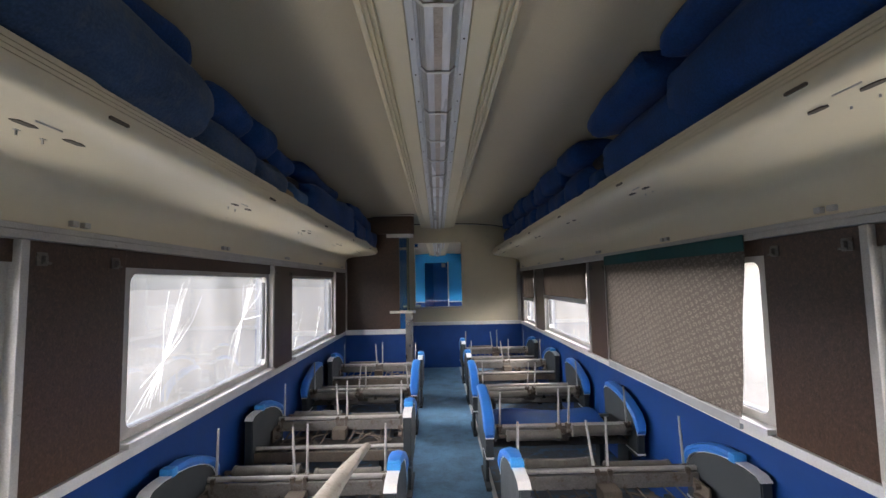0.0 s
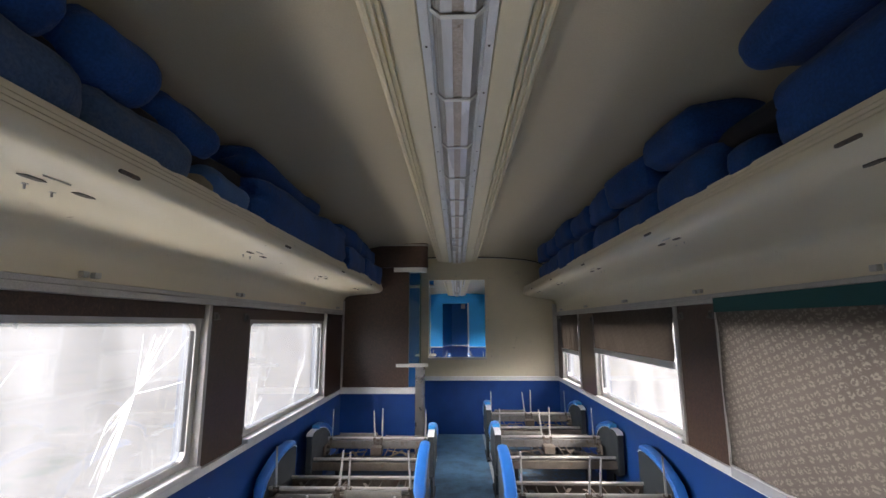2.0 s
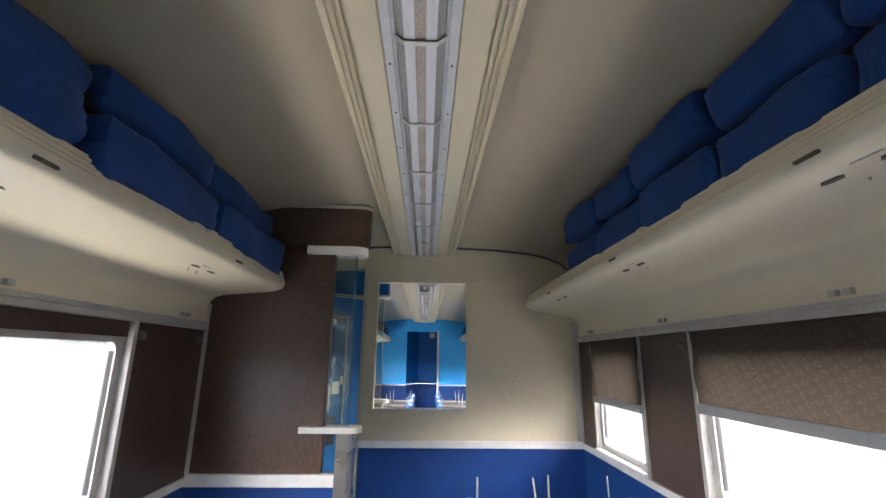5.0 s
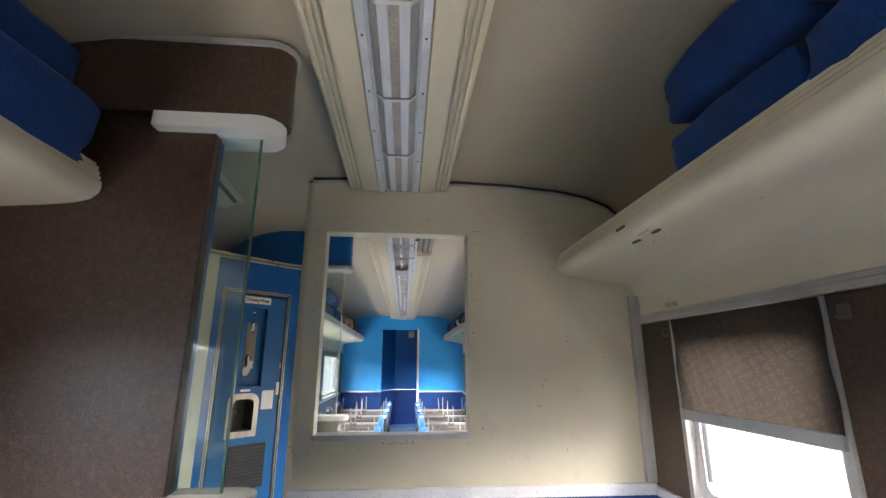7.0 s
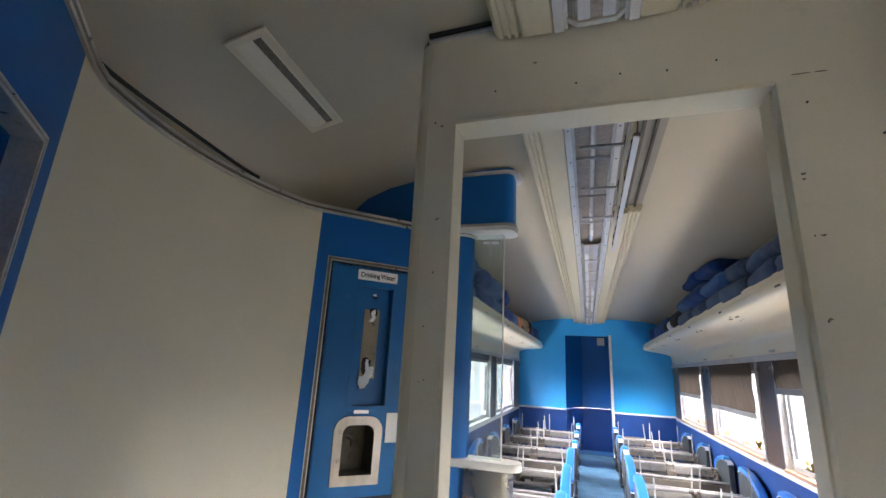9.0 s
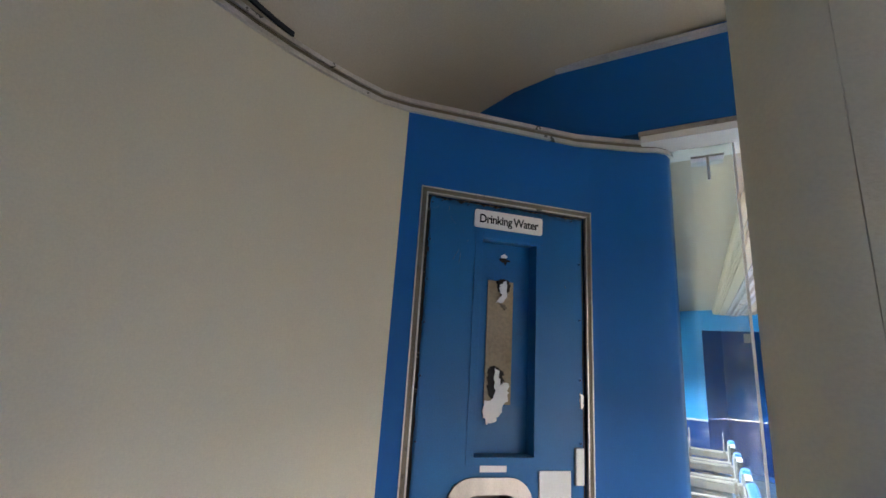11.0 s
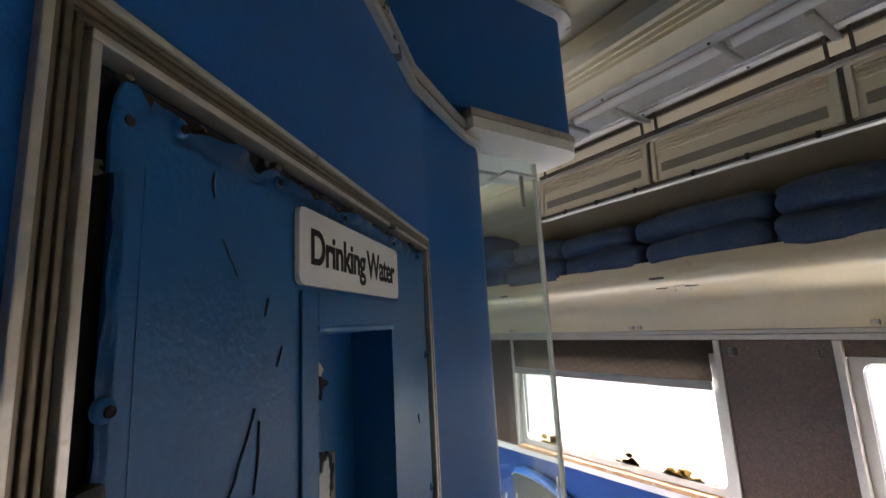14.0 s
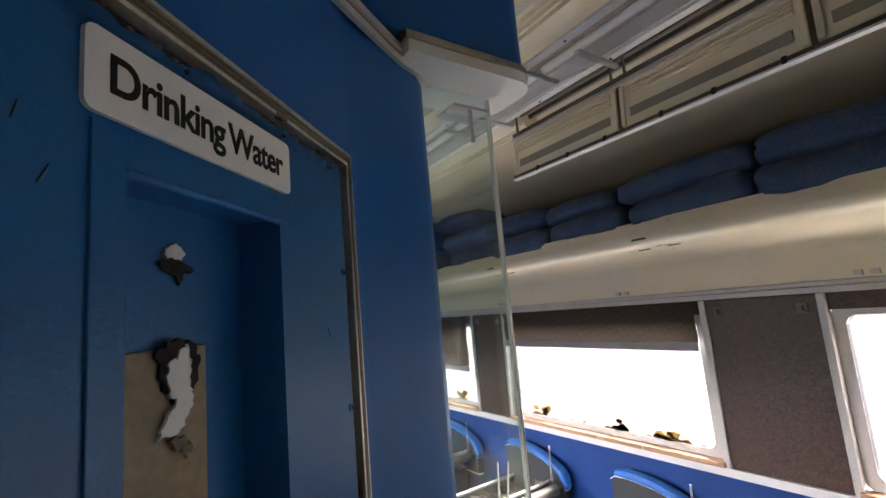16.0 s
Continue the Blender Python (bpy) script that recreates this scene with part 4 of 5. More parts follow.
def light_run(y0, y1, bare, label, open_right=None):
    run = empty("ceiling_light", label, "light")
    for s in (-1, 1):
        bm = bmesh.new()
        extrude(bm, wing_profile(s), along_y, lo=open_right + 0.02 if open_right and s > 0 else y0, hi=y1)
        part("side_cover", bm, CREAM, run, "ribbed cream side cover", smooth=False)
    bm = bmesh.new()
    for s in (-1, 1):
        box(bm, *sorted((CX + s * 0.088, CX + s * 0.118)), y0, y1, 2.440, 2.50, 0.003)
        box(bm, *sorted((CX + s * 0.078, CX + s * 0.087)), y0, y1, 2.448, 2.50)
    part("channel_rail", bm, ALU, run, "aluminium channel rails with screws")
    part("reflector", B((CX - 0.077, CX + 0.077, y0, y1, 2.495, 2.515)), REFLECTOR, run, "grimy brown reflector")
    n = max(2, round((y1 - y0) / 0.488))
    for i in range(n):
        a, c = y1 - 0.03 - 0.488 * (n - i), y1 - 0.03 - 0.488 * (n - i - 1) - 0.016
        if a < y0:
            continue
        if bare[0] <= a < bare[1]:
            bm = bmesh.new()
            rod(bm, (CX, a, 2.47), (CX, c, 2.47), 0.014, 12)
            part("tube", bm, TUBE, run, "unlit white fluorescent tube", smooth=True)
            bm = B((CX - 0.08, CX + 0.08, a - 0.008, a + 0.004, 2.447, 2.460), bevel=0.003)
            part("cross_bar", bm, ALU_DULL, run, "grey cross bar")
            continue
        for s in (-1, 1):
            bm = B((*sorted((CX + s * 0.017, CX + s * 0.050)), a, c, 2.430, 2.436))
            cover = part("lamp_cover", bm, LENS, run, "pale grey lamp cover strip")
            bm = bmesh.new()
            for k in range(4):
                u0, u1 = 0.051 + k * 0.008, 0.0575 + k * 0.008
                extrude(bm, [(CX + s * u0, 2.431 + k * 0.008), (CX + s * u1, 2.438 + k * 0.008), (CX + s * u1, 2.442 + k * 0.008), (CX + s * u0, 2.436 + k * 0.008)], along_y, lo=a, hi=c)
            part("ribbed_flank", bm, ALU_DULL, cover, "grey ribbed flank of the cover")
        part("tube_strip", B((CX - 0.0165, CX + 0.0165, a, c, 2.4345, 2.438)), REFLECTOR, run, "brown discoloured centre strip")
        bm = bmesh.new()
        strap = [(CX - 0.092, 2.462), (CX - 0.052, 2.425), (CX + 0.052, 2.425), (CX + 0.092, 2.462)]
        extrude(bm, ribbon(strap, -0.004), along_y, lo=c, hi=c + 0.016)
        part("clip", bm, WHITE, run, "pale retaining strap")
    for i in range(int((y1 - y0) / 0.3)):
        for s in (-1, 1):
            bm = bmesh.new()
            v = bmesh.ops.create_uvsphere(bm, u_segments=6, v_segments=4, radius=0.0045)["verts"]
            bmesh.ops.translate(bm, vec=(CX + s * 0.103, y0 + 0.15 + i * 0.3, 2.4395), verts=v)
            part("screw", bm, RUSTY, run)
    if open_right:
        # plate across the recess, darker than the cream covers
        part("open_recess", B((CX + 0.121, CX + 0.30, y0, open_right + 0.018, 2.500, 2.508)), WORN_STRIP, run, "grey-brown plate in the recess behind the open covers")
        for k in range(3):
            part("recess_batten", B((CX + 0.150 + k * 0.05, CX + 0.163 + k * 0.05, y0, open_right + 0.018, 2.484, 2.4995), bevel=0.002), RUSTY, run, "rusty batten in the open recess")
        y = open_right - 0.475 * 3
        X = CX + 0.130
        turn = Matrix.Translation((X, 0, 2.36)) @ Matrix.Rotation(radians(5), 4, "Y") @ Matrix.Translation((-X, 0, -2.36))

        def hung(*boxes, bevel=0.0):
            m = B(*boxes, bevel=bevel)
            bmesh.ops.transform(m, matrix=turn, verts=m.verts)
            return m
        while y < open_right - 0.2:
            flap = part("hanging_cover", hung((X, X + 0.008, y + 0.007, y + 0.468, 2.216, 2.352), bevel=0.002), RACK, run, "cream side cover hanging open on its hinge")
            for k in range(4):
                part("rib", hung((X - 0.007, X + 0.002, y + 0.026, y + 0.450, 2.306 + k * 0.011, 2.3115 + k * 0.011), bevel=0.001), RACK, flap)
            part("strip", hung((X - 0.0025, X + 0.002, y + 0.034, y + 0.440, 2.244, 2.272)), WORN_STRIP, flap, "grey worn strip across the cover")
            for e in (0.007, 0.455):
                part("frame_edge", hung((X - 0.007, X + 0.002, y + e, y + e + 0.013, 2.220, 2.348), bevel=0.0015), RACK, flap)
            part("end_gap", hung((X + 0.001, X + 0.006, y - 0.006, y + 0.006, 2.214, 2.356)), RUSTY, flap, "dark gap between covers")
            part("lower_rail", hung((X - 0.006, X + 0.012, y, y + 0.475, 2.203, 2.2145), bevel=0.002), RUSTY, flap, "dark lower rail")
            part("lower_bead", hung((X - 0.008, X + 0.012, y, y + 0.475, 2.196, 2.202), bevel=0.001), ALU, flap, "bright lower bead")
            for e in (0.05, 0.20, 0.34):
                part("rail_clip", hung((X - 0.011, X - 0.003, y + e, y + e + 0.010, 2.198, 2.216), bevel=0.001), BLACK, flap)
            part("hinge_rod", hung((X - 0.012, X + 0.002, y, y + 0.475, 2.357, 2.366), bevel=0.002), ALU_DULL, flap, "dull hinge rod")
            part("hinge_rail", hung((X - 0.004, X + 0.008, y, y + 0.475, 2.372, 2.388), bevel=0.002), RUSTY, flap, "dark upper rail")
            for e in (0.012, 0.440):
                part("hinge_link", B((X - 0.004, X + 0.002, y + e, y + e + 0.008, 2.362, 2.448), bevel=0.001), RUSTY, flap, "thin rusty hinge link")
            part("lamp_bracket", B((CX - 0.06, CX + 0.125, y + 0.455, y + 0.473, 2.412, 2.424), bevel=0.003), ALU_DULL, run, "grey lamp bracket across the channel")
            y += 0.475
    return run


light_run(Y0 + 0.02, YC - 0.016, (99, 99), "long unlit ceiling light channel with ribbed covers")
light_run(YC + T + 0.016, Y1 - 0.05, (7.0, 9.6), "unlit ceiling light channel with bare tubes and hanging covers", 9.28)


# ---- stripped seats ----
ARM_TOP = [(-0.30, 0.40), (-0.285, 0.45), (-0.25, 0.495), (-0.19, 0.535), (-0.10, 0.570), (0.0, 0.595), (0.10, 0.608), (0.20, 0.612), (0.27, 0.605), (0.30, 0.585)]


def arm(parent, x, pad_from, pad_to, cap_at):
    """A seat end: dark shell on a short leg with a curved top, metal rim and blue padded rest."""
    outline = [(-0.295, 0.27)] + ARM_TOP + [(0.30, 0.27), (0.24, 0.235), (-0.24, 0.235)]
    bm = bmesh.new()
    extrude(bm, outline, along_x, lo=x - 0.026, hi=x + 0.026)
    bmesh.ops.bevel(bm, geom=[e for e in bm.edges if abs(e.verts[0].co.x - e.verts[1].co.x) < 1e-5], offset=0.006, segments=2, affect="EDGES")
    a = part("arm_shell", bm, SHELL, parent, "black moulded seat end", smooth=True)
    bm = bmesh.new()
    extrude(bm, ribbon(ARM_TOP, 0.004), along_x, lo=x - 0.0285, hi=x + 0.0285)
    part("metal_edge", bm, ALU, a, "bright metal rim strip")
    part("bottom_band", B((x - 0.028, x + 0.028, -0.30, -0.10, 0.262, 0.274), bevel=0.003), ALU, a, "bright metal band")
    part("arm_leg", B((x - 0.02, x + 0.02, -0.20, 0.20, 0.0, 0.03), (x - 0.012, x + 0.012, -0.10, 0.10, 0.03, 0.24), bevel=0.004), SHELL, a)
    pts = [p for p in ARM_TOP if pad_from <= p[0] <= pad_to]
    bm = bmesh.new()
    rings = []
    n = len(pts)
    for i, (y, z) in enumerate(pts):
        k = 0.72 if i in (0, n - 1) else 1.0
        prof = [(-0.034, 0.0), (-0.041, 0.018), (-0.031, 0.038), (0.0, 0.046), (0.031, 0.038), (0.041, 0.018), (0.034, 0.0)]
        lean = -0.012 if y < -0.2 else 0.0
        rings.append([bm.verts.new((x + u * k, y + lean * v / 0.02, z + 0.005 + v * k)) for u, v in prof])
    for r0, r1 in zip(rings, rings[1:]):
        for i in range(6):
            bm.faces.new((r0[i], r0[i + 1], r1[i + 1], r1[i]))
        bm.faces.new((r0[6], r0[0], r1[0], r1[6]))
    bm.faces.new(rings[0])
    bm.faces.new(rings[-1][::-1])
    part("arm_pad", bm, PAD, a, "worn blue vinyl arm pad", smooth=True)
    if cap_at is not None:
        z = min(ARM_TOP, key=lambda p: abs(p[0] - cap_at))[1]
        part("pad_cap", B((x - 0.032, x + 0.032, cap_at - 0.02, cap_at + 0.028, z - 0.006, z + 0.036), bevel=0.009), PAD_CAP, a, "pale blue pad end cap", smooth=True)


def seat_frame(label, pad_from=-0.30, pad_to=0.10, cap_at=0.11, pan=None, seed=1):
    """A two-place seat stripped to its steel frame; the low end of its arms points along -y."""
    rng = random.Random(seed)
    seat = empty("double_seat", label, "train seat", group="stripped double seats")
    for x in (-0.535, 0.515):
        arm(seat, x, pad_from, pad_to, cap_at)
    for y, z, r in ((-0.20, 0.452, 0.014), (0.23, 0.385, 0.013)):
        bm = bmesh.new()
        rod(bm, (-0.51, y, z), (0.49, y, z), r, 10)
        part("cross_rail", bm, STEEL, seat, "pale steel cross rail", smooth=True)
    part("front_beam", B((-0.51, 0.49, -0.195, -0.17, 0.365, 0.436), bevel=0.004), BEAM, seat, "dirty grey steel beam")
    part("back_beam", B((-0.51, 0.49, 0.245, 0.265, 0.30, 0.365), bevel=0.004), RUSTY, seat, "rusty brown steel beam")
    for s in (-1, 1):
        x0, x1 = (0.05, 0.42) if s < 0 else (0.03, 0.40)
        bm = bmesh.new()
        y, z = -0.305, 0.432 + 0.012 * s
        rod(bm, (s * x0, y, z), (s * x1, y, z), 0.033, 16)
        for e in (x0 + 0.012, x1 - 0.012):
            rod(bm, (s * (e - 0.009), y, z), (s * (e + 0.009), y, z), 0.037, 16)
        part("footrest_roller", bm, ROLLER, seat, "grey grimy footrest roller", smooth=True)
        bm = bmesh.new()
        rod(bm, (s * (x0 - 0.03), y, z), (s * (x1 + 0.05), y, z), 0.012, 8)
        rod(bm, (s * (x1 + 0.03), y, z), (s * (x1 + 0.03), -0.19, 0.41), 0.009, 8)
        part("roller_spindle", bm, RUSTY, seat, "dark roller spindle", smooth=True)
        for bx, tx, ty in ((s * 0.034, s * 0.036 + 0.012, -0.235), (s * 0.455, s * 0.448, -0.245)):
            bm = bmesh.new()
            rod(bm, (bx, -0.215, 0.40), (tx + rng.uniform(-0.015, 0.015), ty + rng.uniform(-0.03, 0.03), 0.715 + rng.uniform(-0.02, 0.02)), 0.0085, 8, 0.006)
            part("back_rod", bm, STEEL, seat, "thin upright steel backrest rod", smooth=True)
            bm = B((bx - 0.012, bx + 0.012, -0.235, -0.17, 0.385, 0.462), bevel=0.004)
            rod(bm, (bx - 0.02, -0.215, 0.455), (bx + 0.02, -0.215, 0.455), 0.014, 10)
            part("rod_socket", bm, RUSTY, seat, "rusty rod socket")
        bm = B((s * 0.475 - 0.006, s * 0.475 + 0.006, -0.16, -0.02, 0.33, 0.42), (s * 0.46 - 0.02, s * 0.46 + 0.02, -0.12, -0.05, 0.345, 0.36), bevel=0.003)
        rod(bm, (s * 0.44, -0.10, 0.40), (s * 0.485, -0.10, 0.40), 0.016, 10)
        part("hinge_plate", bm, RUSTY, seat, "grimy hinge plate")
        for (ax, ay), (bx, by) in (((0.05, 0.22), (0.24, -0.15)), ((0.24, -0.15), (0.44, 0.22)), ((0.10, -0.15), (0.40, -0.02)), ((0.40, 0.03), (0.06, 0.10))):
            bm = bmesh.new()
            a, c = Vector((s * ax, ay, 0.345 + rng.uniform(-0.01, 0.01))), Vector((s * bx, by, 0.345 + rng.uniform(-0.01, 0.01)))
            d = (c - a).normalized().cross(Vector((0, 0, 1))) * 0.012
            v = [bm.verts.new(p + Vector((0, 0, h))) for h in (0, 0.006) for p in (a + d, c + d, c - d, a - d)]
            bm.faces.new(v[:4])
            bm.faces.new(v[4:])
            for i in range(4):
                bm.faces.new((v[i], v[(i + 1) % 4], v[4 + (i + 1) % 4], v[4 + i]))
            part("spring_strap", bm, RUSTY, seat, "rusty diagonal seat strap")
        part("pedestal", B((s * 0.33 - 0.025, s * 0.33 + 0.025, -0.22, 0.22, 0.0, 0.05), (s * 0.33 - 0.018, s * 0.33 + 0.018, -0.04, 0.04, 0.05, 0.31), (s * 0.33 - 0.02, s * 0.33 + 0.02, -0.17, 0.245, 0.31, 0.335), bevel=0.004), SHELL, seat, "dark seat pedestal")
        for x in (0.10, 0.17, 0.31, 0.38):
            bm = bmesh.new()
            rod(bm, (s * x, -0.17, 0.37), (s * x + rng.uniform(-0.02, 0.02), 0.24, 0.355), 0.0045, 6)
            part("spring_wire", bm, RUSTY, seat, "thin rusty seat wire")
        for x in (0.13, 0.40):
            bm = B((s * x - 0.008, s * x + 0.008, -0.206, -0.195, 0.36, 0.42), (s * x - 0.014, s * x + 0.014, -0.212, -0.196, 0.355, 0.375), bevel=0.002)
            part("beam_clip", bm, BLACK, seat, "dark clip on the beam")
    # near-black sheet closes the frame below the springs
    part("seat_pan_tray", B((-0.50, 0.48, -0.165, 0.24, 0.298, 0.304), bevel=0.002), TRAY, seat, "black sheet under the springs")
    bm = B((-0.05, 0.05, -0.17, -0.06, 0.33, 0.40), (-0.02, 0.02, -0.26, -0.17, 0.37, 0.45), bevel=0.006)
    rod(bm, (-0.07, -0.215, 0.425), (0.07, -0.215, 0.425), 0.014, 10)
    part("centre_bracket", bm, RUSTY, seat, "rusty central hinge bracket")
    if pan:
        bm = bmesh.new()
        nx, ny = 14, 8
        grid = [[bm.verts.new((-0.48 + 0.80 * i / nx, -0.165 + 0.43 * j / ny, 0.435 + 0.035 * math.sin(math.pi * j / ny) + 0.012 * math.sin(i * 0.5))) for i in range(nx + 1)] for j in range(ny + 1)]
        for r0, r1 in zip(grid, grid[1:]):
            for i in range(nx):
                bm.faces.new((r0[i], r0[i + 1], r1[i + 1], r1[i]))
        bmesh.ops.solidify(bm, geom=bm.faces[:], thickness=0.022)
        part("seat_pan", bm, BOARD, seat, "loose scuffed blue seat board", smooth=True)
    return seat


proto = seat_frame("stripped double seat frame with black ends and short blue arm pads")
proto.matrix_basis = pose(0.83, 2.06, 0, 0, 0, 180)
long_pad = seat_frame("stripped double seat frame with long blue arm pads", -0.30, 0.28, None, None, 2)
long_pad.matrix_basis = pose(0.83, 4.33, 0)
pan_seat = seat_frame("stripped double seat frame holding a loose blue board", -0.30, 0.28, None, True, 3)
pan_seat.matrix_basis = pose(0.83, 3.22, 0)
for x, y, turn in ((0.83, 5.42, 180), (0.83, 6.55, 180), (-0.80, 2.06, 180), (-0.80, 3.12, 180), (-0.80, 5.34, 180)):
    copy_thing(proto, pose(x, y, 0, 0, 0, turn))
copy_thing(long_pad, pose(-0.80, 4.42, 0))
copy_thing(long_pad, pose(0.83, 8.72, 0))
for y, turn in ((9.7, 0), (10.7, 0), (11.7, 0), (12.7, 180), (13.7, 180), (14.8, 180)):
    copy_thing(proto if turn else long_pad, pose(0.83, y, 0, 0, 0, turn))
    copy_thing(proto if turn else long_pad, pose(-0.80, y + 0.1, 0, 0, 0, turn))


# ---- cushions on the racks ----
def cushion(x0, x1, y0, y1, z0, z1, mat=CUSHION, label="", seed=0, tilt=0.0, roll=0.0, puff=0.03, soft=0.075, turn=None):
    """A soft padded seat cushion with rounded edges, a piped seam, sags and creases."""
    rng = random.Random(seed)
    bm = bmesh.new()
    bmesh.ops.create_cube(bm, size=2.0)
    bmesh.ops.subdivide_edges(bm, edges=bm.edges[:], cuts=13, use_grid_fill=True)
    hx, hy, hz = (x1 - x0) / 2, (y1 - y0) / 2, (z1 - z0) / 2
    r = min(soft, hz * 0.92)
    off = Vector((rng.uniform(0, 50), rng.uniform(0, 50), rng.uniform(0, 50)))
    for v in bm.verts:
        p = Vector((v.co.x * hx, v.co.y * hy, v.co.z * hz))
        core = Vector((max(-hx + r, min(hx - r, p.x)), max(-hy + r, min(hy - r, p.y)), max(-hz + r, min(hz - r, p.z))))
        d = p - core
        if d.length > 1e-6:
            p = core + d.normalized() * r
        mid = (1 - v.co.x ** 2) * (1 - v.co.y ** 2)
        p.z += puff * mid * (1 if v.co.z > 0 else -0.2)
        side = (1 - v.co.z ** 2) * (1 - v.co.y ** 4)
        p.x += 0.8 * puff * side * (1 if v.co.x > 0 else -1)
        p += noise.noise_vector(p * 3.5 + off) * 0.022 + noise.noise_vector(p * 11 + off) * 0.007
        fold = noise.noise(Vector((p.x * 3, p.y * 9, p.z * 5)) + off)
        p *= 1 - 0.05 * max(0.0, 0.12 - abs(fold)) / 0.12 * max(abs(v.co.y) ** 3, 0.25)
        v.co = p
    ob = link("seat_cushion", bm, mat, True)
    ob.matrix_basis = pose((x0 + x1) / 2, (y0 + y1) / 2, (z0 + z1) / 2, tilt, roll, rng.uniform(-3, 3) if turn is None else turn)
    return tagged(ob, label or "blue moquette seat cushion lying on the luggage rack", "cushion", "cushions on the racks")


SH = 2.012  # shelf of the racks


def rack_row(side, ys, lo, hi, mats, seed, inset=0.0, label="", soft=0.075, roll=0.0, depth=0.40):
    rng = random.Random(seed * 7)
    lift = 0.03 if side > 0 else -0.012
    for i, (a, c) in enumerate(zip(ys, ys[1:])):
        d = inset + rng.uniform(-0.015, 0.02)
        x = sorted((side * (0.985 + d), side * min(1.385, 0.985 + d + depth)))
        mat = mats[(i + seed) % len(mats)]
        lab = label or ("dusty grey-blue seat cushion stuffed on the luggage rack" if mat is CUSHION_DUSTY else "faded pale blue seat cushion on the luggage rack" if mat is CUSHION_PALE else "deep blue seat cushion stacked on the luggage rack")
        cushion(x[0], x[1], a + 0.008, c - 0.008, lo + lift, hi + lift + rng.uniform(-0.015, 0.012), mat, lab, seed * 31 + i, rng.uniform(-2.5, 2.5), side * (roll + rng.uniform(-2, 2)), 0.03 if soft > 0.05 else 0.018, soft)


# black slab stands in for the shade between two cushion layers
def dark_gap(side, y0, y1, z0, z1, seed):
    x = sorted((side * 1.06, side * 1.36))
    cushion(x[0], x[1], y0, y1, z0, z1, CUSHION_DARK, "black slab put in for the dark gap between blue cushions", seed, 0, 0, 0.01, 0.03, 0)


# left rack: a fat cushion on end first, then smaller ones
rack_row(-1, [-1.2, -0.3, 0.50, 1.53], SH + 0.03, SH + 0.33, [CUSHION_DUSTY], 1, -0.075, soft=0.14, roll=4)
rack_row(-1, [1.55, 2.10, 2.58], SH, SH + 0.20, [CUSHION_DUSTY], 2)
rack_row(-1, [2.64, 3.02], SH, SH + 0.17, [CUSHION_PALE], 3)
rack_row(-1, [3.02, 4.66], SH + 0.015, SH + 0.28, [CUSHION], 33, -0.05, soft=0.05, roll=-6)
rack_row(-1, [4.68, 5.50, 6.42], SH, SH + 0.22, [CUSHION], 4, -0.03, soft=0.035)
rack_row(-1, [-0.6, 0.4, 1.56], SH + 0.30, SH + 0.46, [CUSHION], 5, 0.03, soft=0.08, depth=0.28)
rack_row(-1, [1.60, 2.02, 2.36], SH + 0.20, SH + 0.37, [CUSHION], 25, -0.02, roll=5, depth=0.36)
rack_row(-1, [2.40, 2.78], SH + 0.19, SH + 0.36, [CUSHION], 26, 0.03, depth=0.30)
rack_row(-1, [3.05, 4.15], SH + 0.285, SH + 0.43, [CUSHION], 6, 0.03, depth=0.30)
rack_row(-1, [4.75, 5.45, 6.40], SH + 0.235, SH + 0.40, [CUSHION], 27, 0.01, soft=0.035, depth=0.34)
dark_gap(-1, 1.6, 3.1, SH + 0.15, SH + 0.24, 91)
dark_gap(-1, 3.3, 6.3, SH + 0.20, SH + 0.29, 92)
cushion(-1.12, -0.99, 2.60, 2.76, SH - 0.012, SH + 0.09, CUSHION_TORN, "torn tan foam lump on the luggage rack", 57, 0, 0, 0.01, 0.05, 20)
# right rack: two or three layers reaching to the ceiling
rack_row(1, [-1.2, -0.2, 0.66], SH, SH + 0.24, [CUSHION], 7, -0.03)
rack_row(1, [0.62, 1.70], SH + 0.06, SH + 0.36, [CUSHION], 36, -0.065, soft=0.10, roll=-3)
rack_row(1, [1.35, 2.44], SH, SH + 0.29, [CUSHION], 8, -0.03, soft=0.10, roll=-5)
rack_row(1, [2.46, 2.66], SH, SH + 0.13, [CUSHION], 37, 0.0, soft=0.04)
rack_row(1, [2.72, 3.26], SH, SH + 0.25, [CUSHION], 9, -0.02, soft=0.08, roll=-4)
rack_row(1, [3.28, 3.81, 4.38, 4.85, 5.35, 5.92, 6.48], SH, SH + 0.20, [CUSHION], 10, -0.015, soft=0.03)
rack_row(1, [-0.6, 0.45, 1.60], SH + 0.34, SH + 0.46, [CUSHION], 11, -0.10, soft=0.06, depth=0.36)
rack_row(1, [1.62, 2.42], SH + 0.29, SH + 0.45, [CUSHION], 12, -0.13, soft=0.075, roll=-6, depth=0.36)
rack_row(1, [2.74, 3.28], SH + 0.24, SH + 0.42, [CUSHION], 28, -0.08, roll=-5, depth=0.36)
rack_row(1, [3.30, 3.85, 4.35, 4.85, 5.40, 5.88, 6.44], SH + 0.225, SH + 0.41, [CUSHION], 13, -0.04, soft=0.03, roll=-5, depth=0.34)
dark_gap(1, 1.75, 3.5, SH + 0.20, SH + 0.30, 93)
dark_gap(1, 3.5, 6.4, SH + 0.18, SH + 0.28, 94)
# second saloon
rack_row(1, [7.75, 8.19, 8.83, 9.41, 9.98, 10.5, 11.1, 11.7, 12.3], SH, SH + 0.155, [CUSHION_DUSTY], 14, -0.02, soft=0.055)
